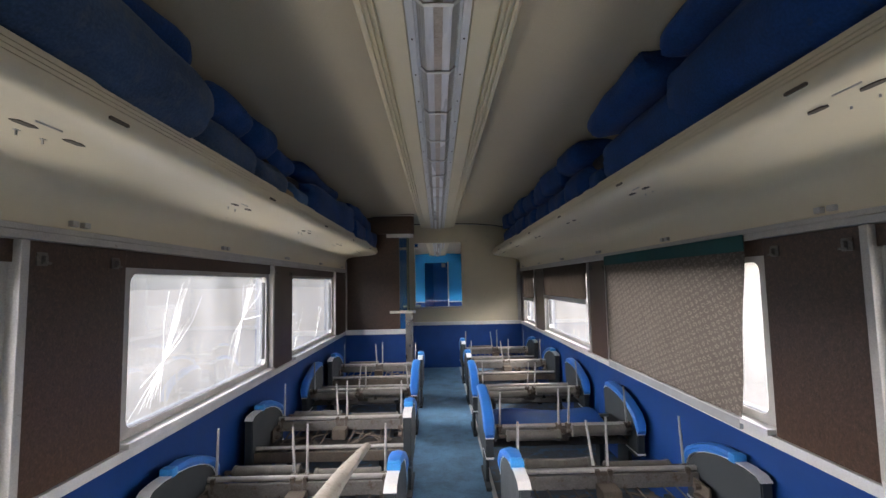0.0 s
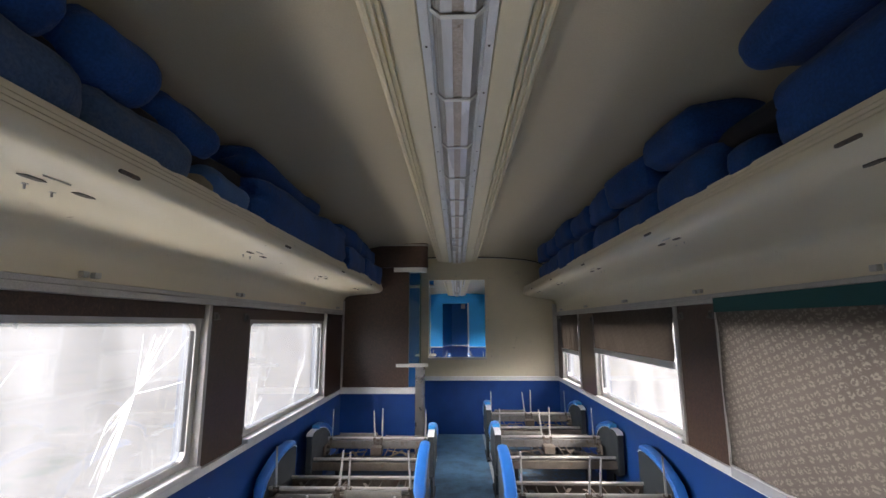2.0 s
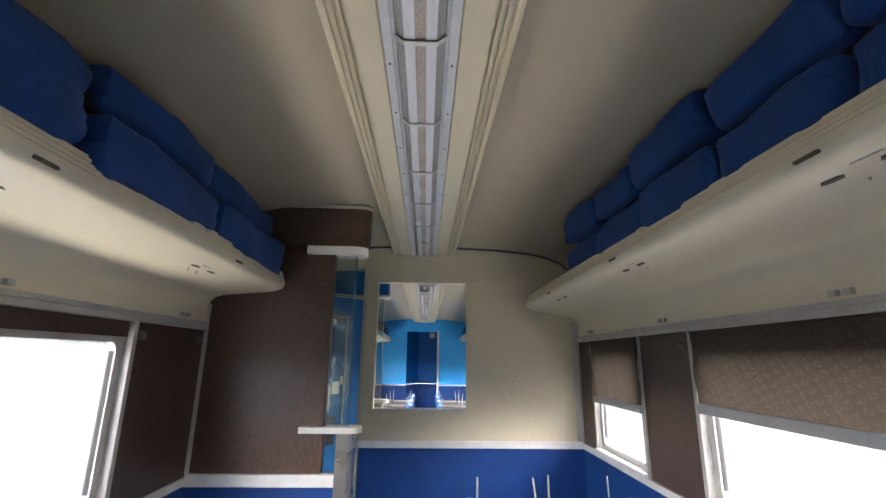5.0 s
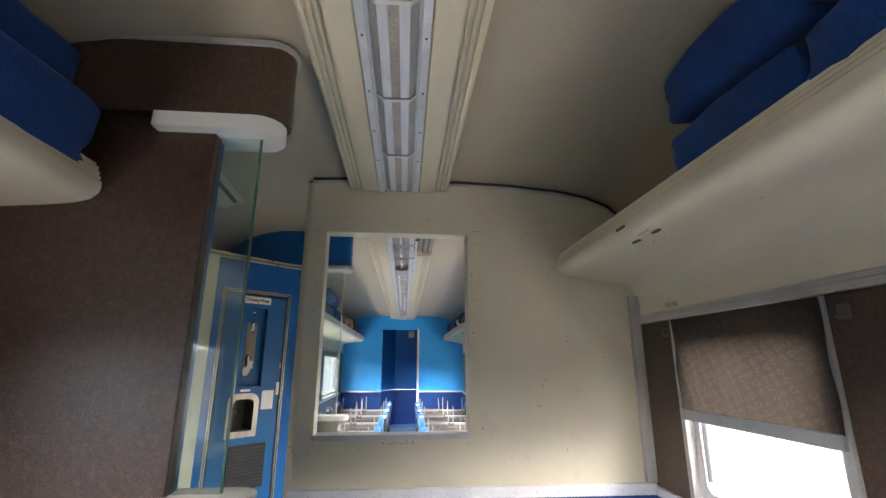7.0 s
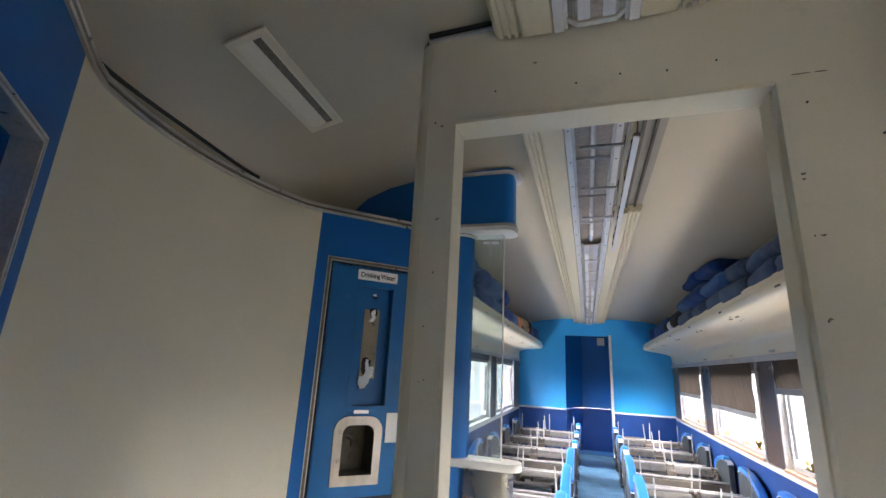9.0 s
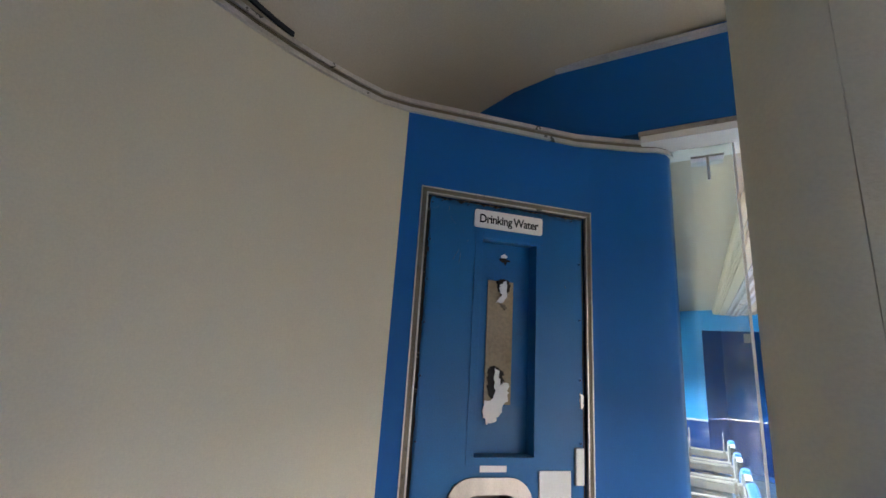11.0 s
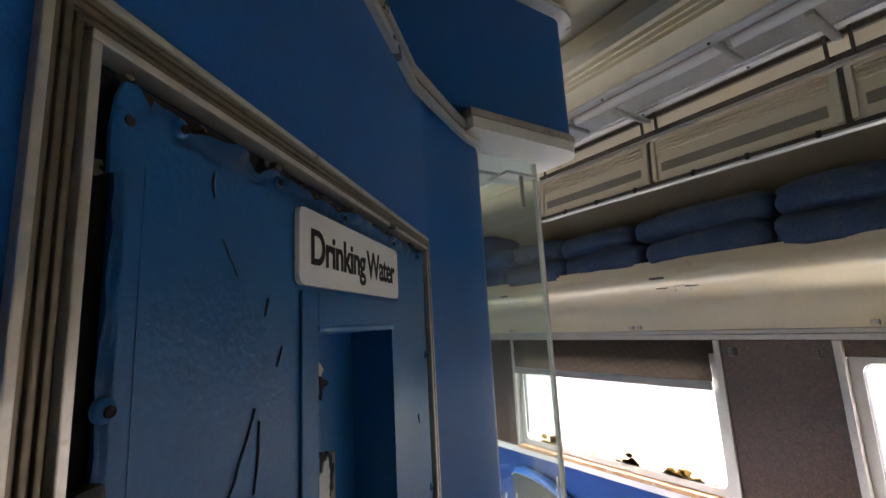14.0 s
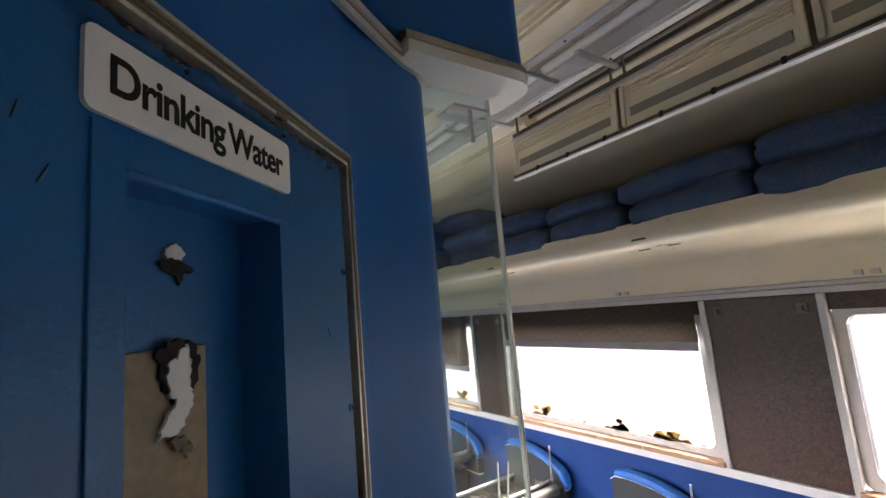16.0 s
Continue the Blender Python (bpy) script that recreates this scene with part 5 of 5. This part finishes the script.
rack_row(1, [7.8, 8.21, 8.82, 9.47, 10.0, 10.45], SH + 0.16, SH + 0.285, [CUSHION_DUSTY], 15, 0.0, roll=-3, soft=0.05)
rack_row(1, [10.5, 11.15, 11.8, 12.4], SH + 0.165, SH + 0.32, [CUSHION_PALE, CUSHION], 20, -0.03, roll=-4)
rack_row(1, [10.6, 11.2, 11.8], SH + 0.325, SH + 0.43, [CUSHION], 40, -0.05, soft=0.05, depth=0.32)
rack_row(1, [13.5, 14.1, 14.7, 15.3], SH, SH + 0.26, [CUSHION], 16)
rack_row(-1, [9.0, 9.6, 10.2, 10.8, 11.4, 12.0, 12.6], SH, SH + 0.20, [CUSHION_PALE, CUSHION], 17, -0.02)
rack_row(-1, [9.0, 9.6, 10.2, 10.8, 11.4, 12.0], SH + 0.205, SH + 0.38, [CUSHION, CUSHION_PALE], 18, -0.02, roll=5, depth=0.34)
rack_row(-1, [14.0, 14.6, 15.3], SH, SH + 0.24, [CUSHION], 19)
for k, (y, h, w, mat, lab) in enumerate(((12.75, 0.20, 0.26, SKIN, "orange foam scrap on the luggage rack"), (13.02, 0.13, 0.22, CUSHION_DARK, "black cushion scrap on the luggage rack"), (13.28, 0.24, 0.28, CUSHION_TORN, "torn tan foam scrap on the luggage rack"), (13.60, 0.17, 0.30, SKIN, "orange foam scrap beside torn foam"), (13.84, 0.27, 0.20, CUSHION_DARK, "black bundled cushion scrap on the rack"))):
    ob = cushion(-1.30, -0.97 - 0.02 * (k % 2), y, y + w, SH - 0.012, SH + h, mat, lab, 200 + k, 5, 0, 0.03, 0.09)
    ob.name = "foam_scrap"
for k, (y, h, w, mat, lab) in enumerate(((12.5, 0.26, 0.42, CUSHION_DARK, "black bundle stuffed on the luggage rack"), (12.95, 0.20, 0.22, TIN, "crumpled white sheet on the luggage rack"), (13.2, 0.22, 0.28, CUSHION_DARK, "small black bundle on the luggage rack"))):
    ob = cushion(0.97, 1.30, y, y + w, SH + 0.03, SH + h, mat, lab, 220 + k, 8, 0, 0.03, 0.09)
    ob.name = "bundle"


# ---- blinds ----
def blind(y0, y1, z_low, label, hem=GREY_HEM, top_hem=None, slant=0.0, wave=0.006, cloth=None):
    """A roller blind pulled down inside a window on the right wall."""
    bl = empty("roller_blind", label, "blind", at=(0, 0, 0))
    zt = TOPRAIL - 0.005 if top_hem else TOPRAIL - 0.035
    bm = bmesh.new()
    nx, nz = 40, 10
    rows = []
    for j in range(nz + 1):
        z = zt + (z_low - zt) * j / nz
        rows.append([bm.verts.new((1.395 + wave * math.sin(i * 0.55) * j / nz + 0.004 * math.sin(i * 1.7 + j), y0 + slant * j / nz * (1 - i / nx) + (y1 - y0) * i / nx, z)) for i in range(nx + 1)])
    for a, c in zip(rows, rows[1:]):
        for i in range(nx):
            bm.faces.new((a[i], a[i + 1], c[i + 1], c[i]))
    bmesh.ops.solidify(bm, geom=bm.faces[:], thickness=0.0025)
    part("cloth", bm, cloth or BLIND, bl, "faded patterned blind cloth", smooth=True)
    part("hem_bar", B((1.384, 1.402, y0 + slant + 0.005, y1 - 0.005, z_low - 0.045, z_low + 0.004), bevel=0.005), hem, bl, "grey hem bar")
    if top_hem:
        part("top_hem", B((1.383, 1.390, y0, y1, zt - 0.075, zt + 0.002), bevel=0.002), top_hem, bl, "dark green cloth band")
        part("side_wire", B((1.384, 1.388, y1 - 0.006, y1, z_low, zt)), ALU_DULL, bl)
    return bl


blind(1.835, 3.56, 0.80, "patterned cloth blind pulled fully down over a window", GREY_HEM, GREEN, 0.10)
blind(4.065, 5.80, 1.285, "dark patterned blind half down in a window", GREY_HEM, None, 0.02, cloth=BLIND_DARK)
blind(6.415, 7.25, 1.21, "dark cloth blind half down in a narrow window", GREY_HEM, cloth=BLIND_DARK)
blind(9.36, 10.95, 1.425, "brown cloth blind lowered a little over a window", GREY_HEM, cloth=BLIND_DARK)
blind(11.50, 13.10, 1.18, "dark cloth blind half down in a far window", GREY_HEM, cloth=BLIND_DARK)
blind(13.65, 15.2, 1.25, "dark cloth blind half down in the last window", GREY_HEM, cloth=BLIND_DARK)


# ---- drinking water cabinet on the diagonal wall ----
M45 = Matrix.Translation((DX, DY, 0)) @ Matrix.Rotation(radians(45), 4, "Z")
wc = tagged(new("water_cabinet"), "blue peeling drinking water cabinet set in the diagonal wall", "cabinet")
wc.matrix_basis = M45 @ Matrix.Translation((0, 0.004, 0))


# door skin with a recess cut for the bottle niche and one for the basin
R0, R1, RZ0, RZ1 = 0.160, 0.322, 1.265, 1.821
N0, N1, NZ0, NZ1 = 0.109, 0.304, 0.945, 1.205
SKIN_L, SKIN_T = 0.012, 1.902
bm = plate([SKIN_L, N0, R0, N1, R1, 0.464], [0.05, NZ0, NZ1, RZ0, RZ1, SKIN_T], [(R0, R1, RZ0, RZ1), (N0, N1, NZ0, NZ1)], lambda u, v, w: (u, w, v), -0.004, 0.02)
leaf = part("door_skin", bm, PEEL, wc, "peeling blue vinyl covered door")


def curl(a, b, place, drop, lift, seed, n=150, tear=0.010):
    """A loose edge of the vinyl: a strip from a to b along the door that lifts, buckles and tears off towards its outer side."""
    m = 8
    rows = []
    bm = bmesh.new()
    for i in range(n + 1):
        t = a + (b - a) * i / n
        wild = noise.noise(Vector((t * 26, seed, 0.3)))
        short = max(0.0, noise.noise(Vector((t * 60, seed + 7, 1.7)))) ** 1.5
        reach = drop * (1 + 0.25 * wild) - tear * short
        up = lift * (0.25 + max(0.0, noise.noise(Vector((t * 38, seed + 3, 2.2))) * 2.0))
        row = []
        for k in range(m + 1):
            f = k / m
            out = up * f ** 2.2 + 0.0012 * noise.noise(Vector((t * 70, f * 3, seed)))
            row.append(bm.verts.new(place(t, reach * f - 0.002, -0.0042 - out)))
        rows.append(row)
    for r, q in zip(rows, rows[1:]):
        for k in range(m):
            bm.faces.new((r[k], r[k + 1], q[k + 1], q[k]))
    bmesh.ops.solidify(bm, geom=bm.faces[:], thickness=0.0008)
    return bm


part("top_curl", curl(0.020, 0.466, lambda t, r, y: (t, y, SKIN_T + r), 0.0125, 0.0065, 4), PEEL, leaf, "buckled peeling upper edge of the vinyl", smooth=True)
part("side_curl", curl(0.9, 1.906, lambda t, r, y: (SKIN_L - r, y, t), 0.0075, 0.003, 9, 220, 0.003), PEEL, leaf, "loose left edge of the vinyl", smooth=True)
bm = bmesh.new()
extrude(bm, [(0.006, 1.878), (0.030, 1.890), (0.0325, 1.902), (0.027, 1.909), (0.021, 1.911), (0.015, 1.9165), (0.0095, 1.915), (0.007, 1.908), (0.0055, 1.895)], lambda u, v, w: (u, w, v), lo=-0.0052, hi=-0.0035)
part("corner_flap", bm, PEEL, leaf, "loose torn corner of the vinyl")
bm = B((R0 - 0.0215, R0, -0.0062, -0.004, RZ0 - 0.02, RZ1 + 0.024), (R0, R1 + 0.020, -0.0062, -0.004, RZ1, RZ1 + 0.024), (R0, R1, -0.0062, -0.004, RZ0 - 0.02, RZ0), bevel=0.001)
part("niche_frame", bm, PEEL, wc, "raised blue surround of the niche")
bm = bmesh.new()
rod(bm, (R0, -0.003, RZ1 - 0.001), (R1, -0.003, RZ1 - 0.001), 0.0040, 10)
part("niche_roll", bm, PEEL, wc, "rolled vinyl edge over the niche", smooth=True)
part("fold", B((0.0216, 0.0221, -0.0043, -0.004, 0.9, 1.897), bevel=0.0001), PEEL, leaf, "fine pale fold line")
NB = 0.040                   # back of the niche
niche = part("niche_back", B((R0 - 0.01, R1 + 0.01, NB, NB + 0.01, RZ0 - 0.01, RZ1 + 0.01)), PEEL, wc, "back of the deep blue niche")
for side_box in ((R0 - 0.01, R0, 0.02, NB, RZ0, RZ1), (R1, R1 + 0.01, 0.02, NB, RZ0, RZ1), (R0 - 0.01, R1 + 0.01, 0.02, NB, RZ1, RZ1 + 0.01), (R0 - 0.01, R1 + 0.01, 0.02, NB, RZ0 - 0.01, RZ0)):
    part("niche_side", B(side_box), PEEL, niche)
part("bare_strip", B((0.196, 0.272, NB - 0.004, NB - 0.0005, RZ0 + 0.12, 1.713), bevel=0.001), TAN, wc, "bare tan board where the fitting was torn off")


def ragged(name, pts, y, mat, parent, label, seed, thick=0.003, jag=0.0022):
    """A torn scrap: an outline of a few points, each side broken into a ragged line."""
    rng = random.Random(seed)
    out = []
    for (u0, v0), (u1, v1) in zip(pts, pts[1:] + pts[:1]):
        for k in range(5):
            f = k / 5
            out.append((u0 + (u1 - u0) * f + rng.uniform(-jag, jag) * (k > 0), v0 + (v1 - v0) * f + rng.uniform(-jag, jag) * (k > 0)))
    bm = bmesh.new()
    extrude(bm, out, lambda u, v, w: (u, w, v), lo=y - thick, hi=y)
    return part(name, bm, mat, parent, label)


W = NB - 0.004
ragged("torn_patch", [(0.232, 1.787), (0.243, 1.793), (0.252, 1.786), (0.248, 1.778), (0.240, 1.775), (0.234, 1.778)], NB, TIN, niche, "torn white patch", 1, jag=0.0012)
ragged("torn_patch", [(0.226, 1.777), (0.238, 1.781), (0.256, 1.776), (0.262, 1.772), (0.250, 1.769), (0.246, 1.760), (0.241, 1.768), (0.231, 1.771)], NB - 0.0005, GRIME, niche, "dark tear under the patch", 2, jag=0.0012)
ragged("torn_patch", [(0.220, 1.712), (0.240, 1.720), (0.256, 1.714), (0.262, 1.700), (0.255, 1.680), (0.240, 1.668), (0.226, 1.684)], W - 0.0005, GRIME, niche, "dark ragged tear", 3)
ragged("torn_patch", [(0.228, 1.702), (0.238, 1.706), (0.246, 1.715), (0.250, 1.704), (0.249, 1.690), (0.253, 1.676), (0.246, 1.662), (0.237, 1.652), (0.219, 1.651), (0.228, 1.664), (0.236, 1.674), (0.229, 1.688)], W - 0.002, TIN, niche, "torn white paper scrap", 4)
ragged("torn_patch", [(0.232, 1.649), (0.246, 1.648), (0.252, 1.640), (0.247, 1.632), (0.240, 1.640)], W - 0.0012, SCUFF, niche, "brown smeared tear", 5)
ragged("torn_patch", [(0.205, 1.475), (0.225, 1.482), (0.246, 1.470), (0.250, 1.430), (0.238, 1.405), (0.214, 1.402), (0.203, 1.432)], W - 0.0005, GRIME, niche, "dark ragged tear", 6, jag=0.005)
ragged("torn_patch", [(0.222, 1.478), (0.236, 1.472), (0.240, 1.430), (0.232, 1.408), (0.222, 1.430)], W - 0.002, TIN, niche, "torn pale strip", 7, jag=0.004)
ragged("torn_patch", [(0.196, 1.392), (0.220, 1.400), (0.246, 1.440), (0.262, 1.440), (0.262, 1.400), (0.246, 1.372), (0.232, 1.345), (0.205, 1.335), (0.194, 1.360)], W - 0.0028, TIN, niche, "white torn patch low in the niche", 8, jag=0.004)


# rips in the vinyl: a dark opening with one pale lifted lip
def rip(pts, w, seed):
    bm, lip = bmesh.new(), bmesh.new()
    n, w = len(pts), w * 0.42
    left = [(u - w * math.sin(math.pi * i / (n - 1)), v) for i, (u, v) in enumerate(pts)]
    right = [(u + w * math.sin(math.pi * i / (n - 1)), v) for i, (u, v) in enumerate(pts)]
    extrude(bm, left + right[-2:0:-1], lambda u, v, q: (u, q, v), lo=-0.0045, hi=-0.0038)
    part("rip", bm, GRIME, leaf, "dark rip in the vinyl")
    extrude(lip, right + [(u + 1.3 * w * math.sin(math.pi * i / (n - 1)), v) for i, (u, v) in list(enumerate(right))[-2:0:-1]], lambda u, v, q: (u, q, v), lo=-0.0052, hi=-0.0038)
    part("rip_lip", lip, TORN_EDGE, leaf, "lifted edge of the rip")


rip([(0.0595, 1.8965), (0.0585, 1.892), (0.0585, 1.888), (0.0600, 1.8835)], 0.0011, 1)
rip([(0.1185, 1.811), (0.1168, 1.807), (0.1148, 1.803), (0.1135, 1.800)], 0.0006, 2)
rip([(0.0935, 1.7815), (0.0915, 1.776), (0.0885, 1.770), (0.0850, 1.764), (0.0815, 1.758), (0.0790, 1.751), (0.0740, 1.7445)], 0.0009, 3)
rip([(0.0978, 1.7745), (0.0972, 1.768), (0.0972, 1.760), (0.0962, 1.752), (0.0938, 1.7405)], 0.0010, 4)
rip([(0.104, 1.838), (0.1025, 1.832), (0.1015, 1.828)], 0.0003, 5)
rip([(0.066, 1.865), (0.071, 1.858), (0.078, 1.848)], 0.00025, 6)
rip([(0.41, 1.716), (0.411, 1.710), (0.413, 1.705)], 0.0008, 7)
rng = random.Random(12)
for s0, z in ((0.0105, 1.9005), (0.037, 1.9085), (0.112, 1.908), (0.205, 1.907), (0.33, 1.907), (0.43, 1.906), (0.0105, 1.7965), (0.0105, 1.69), (0.0105, 1.58), (0.0105, 1.45), (0.0105, 1.3), (0.456, 1.78), (0.456, 1.62), (0.456, 1.46), (0.456, 1.3)):
    bm = bmesh.new()
    bmesh.ops.create_uvsphere(bm, u_segments=12, v_segments=8, radius=1.0, matrix=Matrix.Translation((s0, -0.0045, z)) @ Matrix.Diagonal((0.0048, 0.0022, 0.0048, 1)))
    dome = part("screw", bm, PEEL, leaf, "screw head under buckled vinyl", smooth=True)
    bm = bmesh.new()
    rod(bm, (s0 + 0.0006, -0.0074, z - 0.0006), (s0 + 0.0006, -0.005, z - 0.0006), 0.0021, 8)
    part("screw_hole", bm, GRIME, dome)
part("hinge", B((-0.001, 0.010, -0.010, 0.0, 1.762, 1.775), bevel=0.003), RUBBER, wc, "black hinge block")
part("dark_gap", B((-0.002, 0.0115, 0.001, 0.02, 0.05, 1.92), (0.0115, 0.473, 0.001, 0.02, SKIN_T, 1.92), (0.4645, 0.473, 0.001, 0.02, 0.05, SKIN_T)), GRIME, wc, "dark dirty gap behind the vinyl")
for i in range(44):
    u, v = (rng.uniform(-0.001, 0.008), rng.uniform(1.3, 1.92)) if i % 3 == 0 else (0.46 * rng.random(), rng.uniform(1.9125, 1.9205))
    r = rng.uniform(0.0008, 0.0028)
    bm = bmesh.new()
    extrude(bm, [(u + r * rng.uniform(0.5, 2.2) * math.cos(a), v + r * rng.uniform(0.5, 1.2) * math.sin(a)) for a in (0, 1, 2, 3, 4, 5)], lambda u, v, w: (u, w, v), lo=-0.0035, hi=0.002)
    part("glue_crumb", bm, SCUFF, wc)
# ribbed frame: bright lips either side of a tarnished fluted band
FO, FI, FT = -0.0215, -0.002, 1.942


def frame_ring(bm, o, w, h):
    """One rib of the frame, o from its outer edge, w wide and h proud."""
    e = 0.478 - FI + 0.0175
    box(bm, FO + o, FO + o + w, -h, 0.004, 0.0, FT - o - w, 0.0007)
    box(bm, e - o - w, e - o, -h, 0.004, 0.0, FT - o - w, 0.0007)
    box(bm, FO + o, e - o, -h, 0.004, FT - o - w, FT - o, 0.0007)


bm = bmesh.new()
frame_ring(bm, 0.0, 0.0036, 0.0075)
frame_ring(bm, 0.0155, 0.0040, 0.0080)
part("door_frame", bm, LIP_ALU, wc, "bright worn lips of the aluminium frame")
bm = bmesh.new()
for k in range(3):
    frame_ring(bm, 0.0036 + k * 0.00397, 0.0026, 0.0058)
    frame_ring(bm, 0.0062 + k * 0.00397, 0.00137, 0.0044)
part("frame_band", bm, FLUTE, wc, "tarnished fluted band of the frame")
# basin: stainless arched recess with a tap
bm = bmesh.new()
aw, ah = (N1 - N0) / 2, NZ1 - NZ0
cx = (N0 + N1) / 2
outer = [(N0 - 0.012, NZ0 - 0.012)] + [(N1 + 0.012, NZ0 - 0.012)] + arc(cx + aw - 0.05, NZ1 - 0.05, 0.065, 0, 90, 6) + arc(cx - aw + 0.05, NZ1 - 0.05, 0.065, 90, 180, 6)
inner = [(N0 + 0.022, NZ0 + 0.03)] + [(N1 - 0.022, NZ0 + 0.03)] + arc(cx + aw - 0.06, NZ1 - 0.06, 0.038, 0, 90, 6) + arc(cx - aw + 0.06, NZ1 - 0.06, 0.038, 90, 180, 6)
a = [bm.verts.new((u, -0.008, v)) for u, v in outer]
a2 = [bm.verts.new((u, 0.0, v)) for u, v in outer]
c = [bm.verts.new((u, -0.012, v)) for u, v in inner]
d = [bm.verts.new((u * 0.92 + cx * 0.08, 0.10, v)) for u, v in inner]
for i in range(len(outer)):
    j = (i + 1) % len(outer)
    bm.faces.new((a[i], a[j], c[j], c[i]))
    bm.faces.new((c[i], c[j], d[j], d[i]))
    bm.faces.new((a2[i], a2[j], a[j], a[i]))
bm.faces.new(d)
basin = part("basin", bm, BASIN_STEEL, wc, "arched stainless steel basin recess", smooth=True)
bm = bmesh.new()
lip = [bm.verts.new((cx + (u - cx) * 0.97, -0.0135, v)) for u, v in inner]
rim = [bm.verts.new((u, -0.0100, v)) for u, v in outer]
back = [bm.verts.new((u, -0.0085, v)) for u, v in outer]
for i in range(len(outer)):
    j = (i + 1) % len(outer)
    bm.faces.new((rim[i], rim[j], lip[j], lip[i]))
    bm.faces.new((back[i], back[j], rim[j], rim[i]))
part("basin_rim", bm, DOOR_ALU, basin, "polished stainless rim of the basin", smooth=True)
bm = bmesh.new()
rod(bm, (cx - 0.01, 0.10, 1.115), (cx - 0.01, 0.045, 1.115), 0.009, 10)
rod(bm, (cx - 0.01, 0.05, 1.115), (cx - 0.01, 0.042, 1.085), 0.007, 10)
rod(bm, (cx - 0.01, 0.055, 1.12), (cx - 0.045, 0.05, 1.13), 0.006, 8)
part("tap", bm, BASIN_STEEL, basin, "small metal push tap", smooth=True)
part("plate", B((0.335, 0.425, -0.010, -0.004, 1.105, 1.235), bevel=0.003), WHITE, wc, "blank white metal plate")
part("latch", B((0.437, 0.462, -0.014, -0.004, 1.20, 1.29), bevel=0.004), WHITE, wc, "pale latch plate")
part("label_strip", B((cx - 0.03, cx + 0.04, -0.008, -0.004, 1.232, 1.247), bevel=0.001), WHITE, wc)
ragged("torn_patch", [(0.454, 1.425), (0.466, 1.42), (0.464, 1.39), (0.458, 1.385)], -0.004, TIN, leaf, "torn white patch at the door edge", 21)
grille = part("grille", B((0.14, 0.40, -0.012, -0.004, 0.60, 0.885), bevel=0.003), BLACK, wc, "black louvred grille")
for i in range(11):
    part("slat", B((0.155, 0.385, -0.020, -0.010, 0.62 + i * 0.023, 0.63 + i * 0.023), bevel=0.002), BLACK, grille)
# sign
sg = tagged(new("sign"), "pale plastic sign reading Drinking Water on the blue door", "sign")
sg.matrix_basis = M45 @ Matrix.Translation((0.0045, 0.0105, -0.013))
bm = bmesh.new()
r = 0.006
o = arc(0.333 - r, 1.912 - r, r, 0, 90, 3) + arc(0.128 + r, 1.912 - r, r, 90, 180, 3) + arc(0.128 + r, 1.861 + r, r, 180, 270, 3) + arc(0.333 - r, 1.861 + r, r, 270, 360, 3)
extrude(bm, o, lambda u, v, w: (u, w, v), lo=-0.014, hi=-0.0105)
part("plate", bm, SIGN, sg)
cu = bpy.data.curves.new("lettering", "FONT")
cu.body = "Drinking Water"
cu.size, cu.extrude, cu.offset = 0.031, 0.0002, 0.0007
cu.align_x, cu.align_y = "CENTER", "CENTER"
cu.space_character, cu.space_word = 0.94, 0.75
txt = new("lettering_curve", cu)
dg = bpy.context.evaluated_depsgraph_get()
me = bpy.data.meshes.new_from_object(txt.evaluated_get(dg))
bpy.data.objects.remove(txt)
me.materials.clear()
me.materials.append(INK)
letters = new("lettering", me)
letters.parent = sg
xs = [v.co.x for v in me.vertices]
k = 0.178 / (max(xs) - min(xs))
letters.matrix_basis = Matrix.Translation((0.2305, -0.0142, 1.886)) @ Matrix.Rotation(radians(90), 4, "X") @ Matrix.Diagonal((k, k * 1.12, 1, 1))

# ---- ceiling vent in the vestibule ----
vent = tagged(new("ceiling_vent"), "long narrow recessed vent in the vestibule ceiling", "vent")
vent.matrix_basis = pose(-1.115, 7.67, 2.450, 0, -17, 4)
part("frame", B((-0.075, -0.05, -0.28, 0.28, -0.006, 0.004), (0.05, 0.075, -0.28, 0.28, -0.006, 0.004), (-0.05, 0.05, -0.28, -0.255, -0.006, 0.004), (-0.05, 0.05, 0.255, 0.28, -0.006, 0.004), bevel=0.002), CREAM, vent)
part("slot", B((-0.05, 0.05, -0.255, 0.255, 0.0, 0.003)), RACK, vent, "pale vent opening")
part("louvre", B((0.012, 0.040, -0.25, 0.25, -0.004, -0.001)), SCUFF, vent, "dark louvre slot")

# ---- loose things ----
bm = bmesh.new()
rings = []
for i in range(9):
    t = i / 8
    c = Vector((-0.60 + 0.16 * t, 1.15 + 1.10 * t, 0.56 + 0.05 * t + 0.02 * math.sin(3 * t)))
    rad = 0.075 * (1 - 0.72 * t)
    rings.append([bm.verts.new(c + Vector((rad * math.cos(2 * math.pi * j / 10) * (1 + 0.15 * math.sin(j * 2 + i)), 0, rad * 0.8 * math.sin(2 * math.pi * j / 10)))) for j in range(10)])
for a, b in zip(rings, rings[1:]):
    for j in range(10):
        bm.faces.new((a[j], a[(j + 1) % 10], b[(j + 1) % 10], b[j]))
bm.faces.new(rings[0])
bm.faces.new(rings[-1])
whole("rolled_cloth", bm, SACK, "dirty pale rolled canvas lying across a seat frame", "cloth", smooth=True)
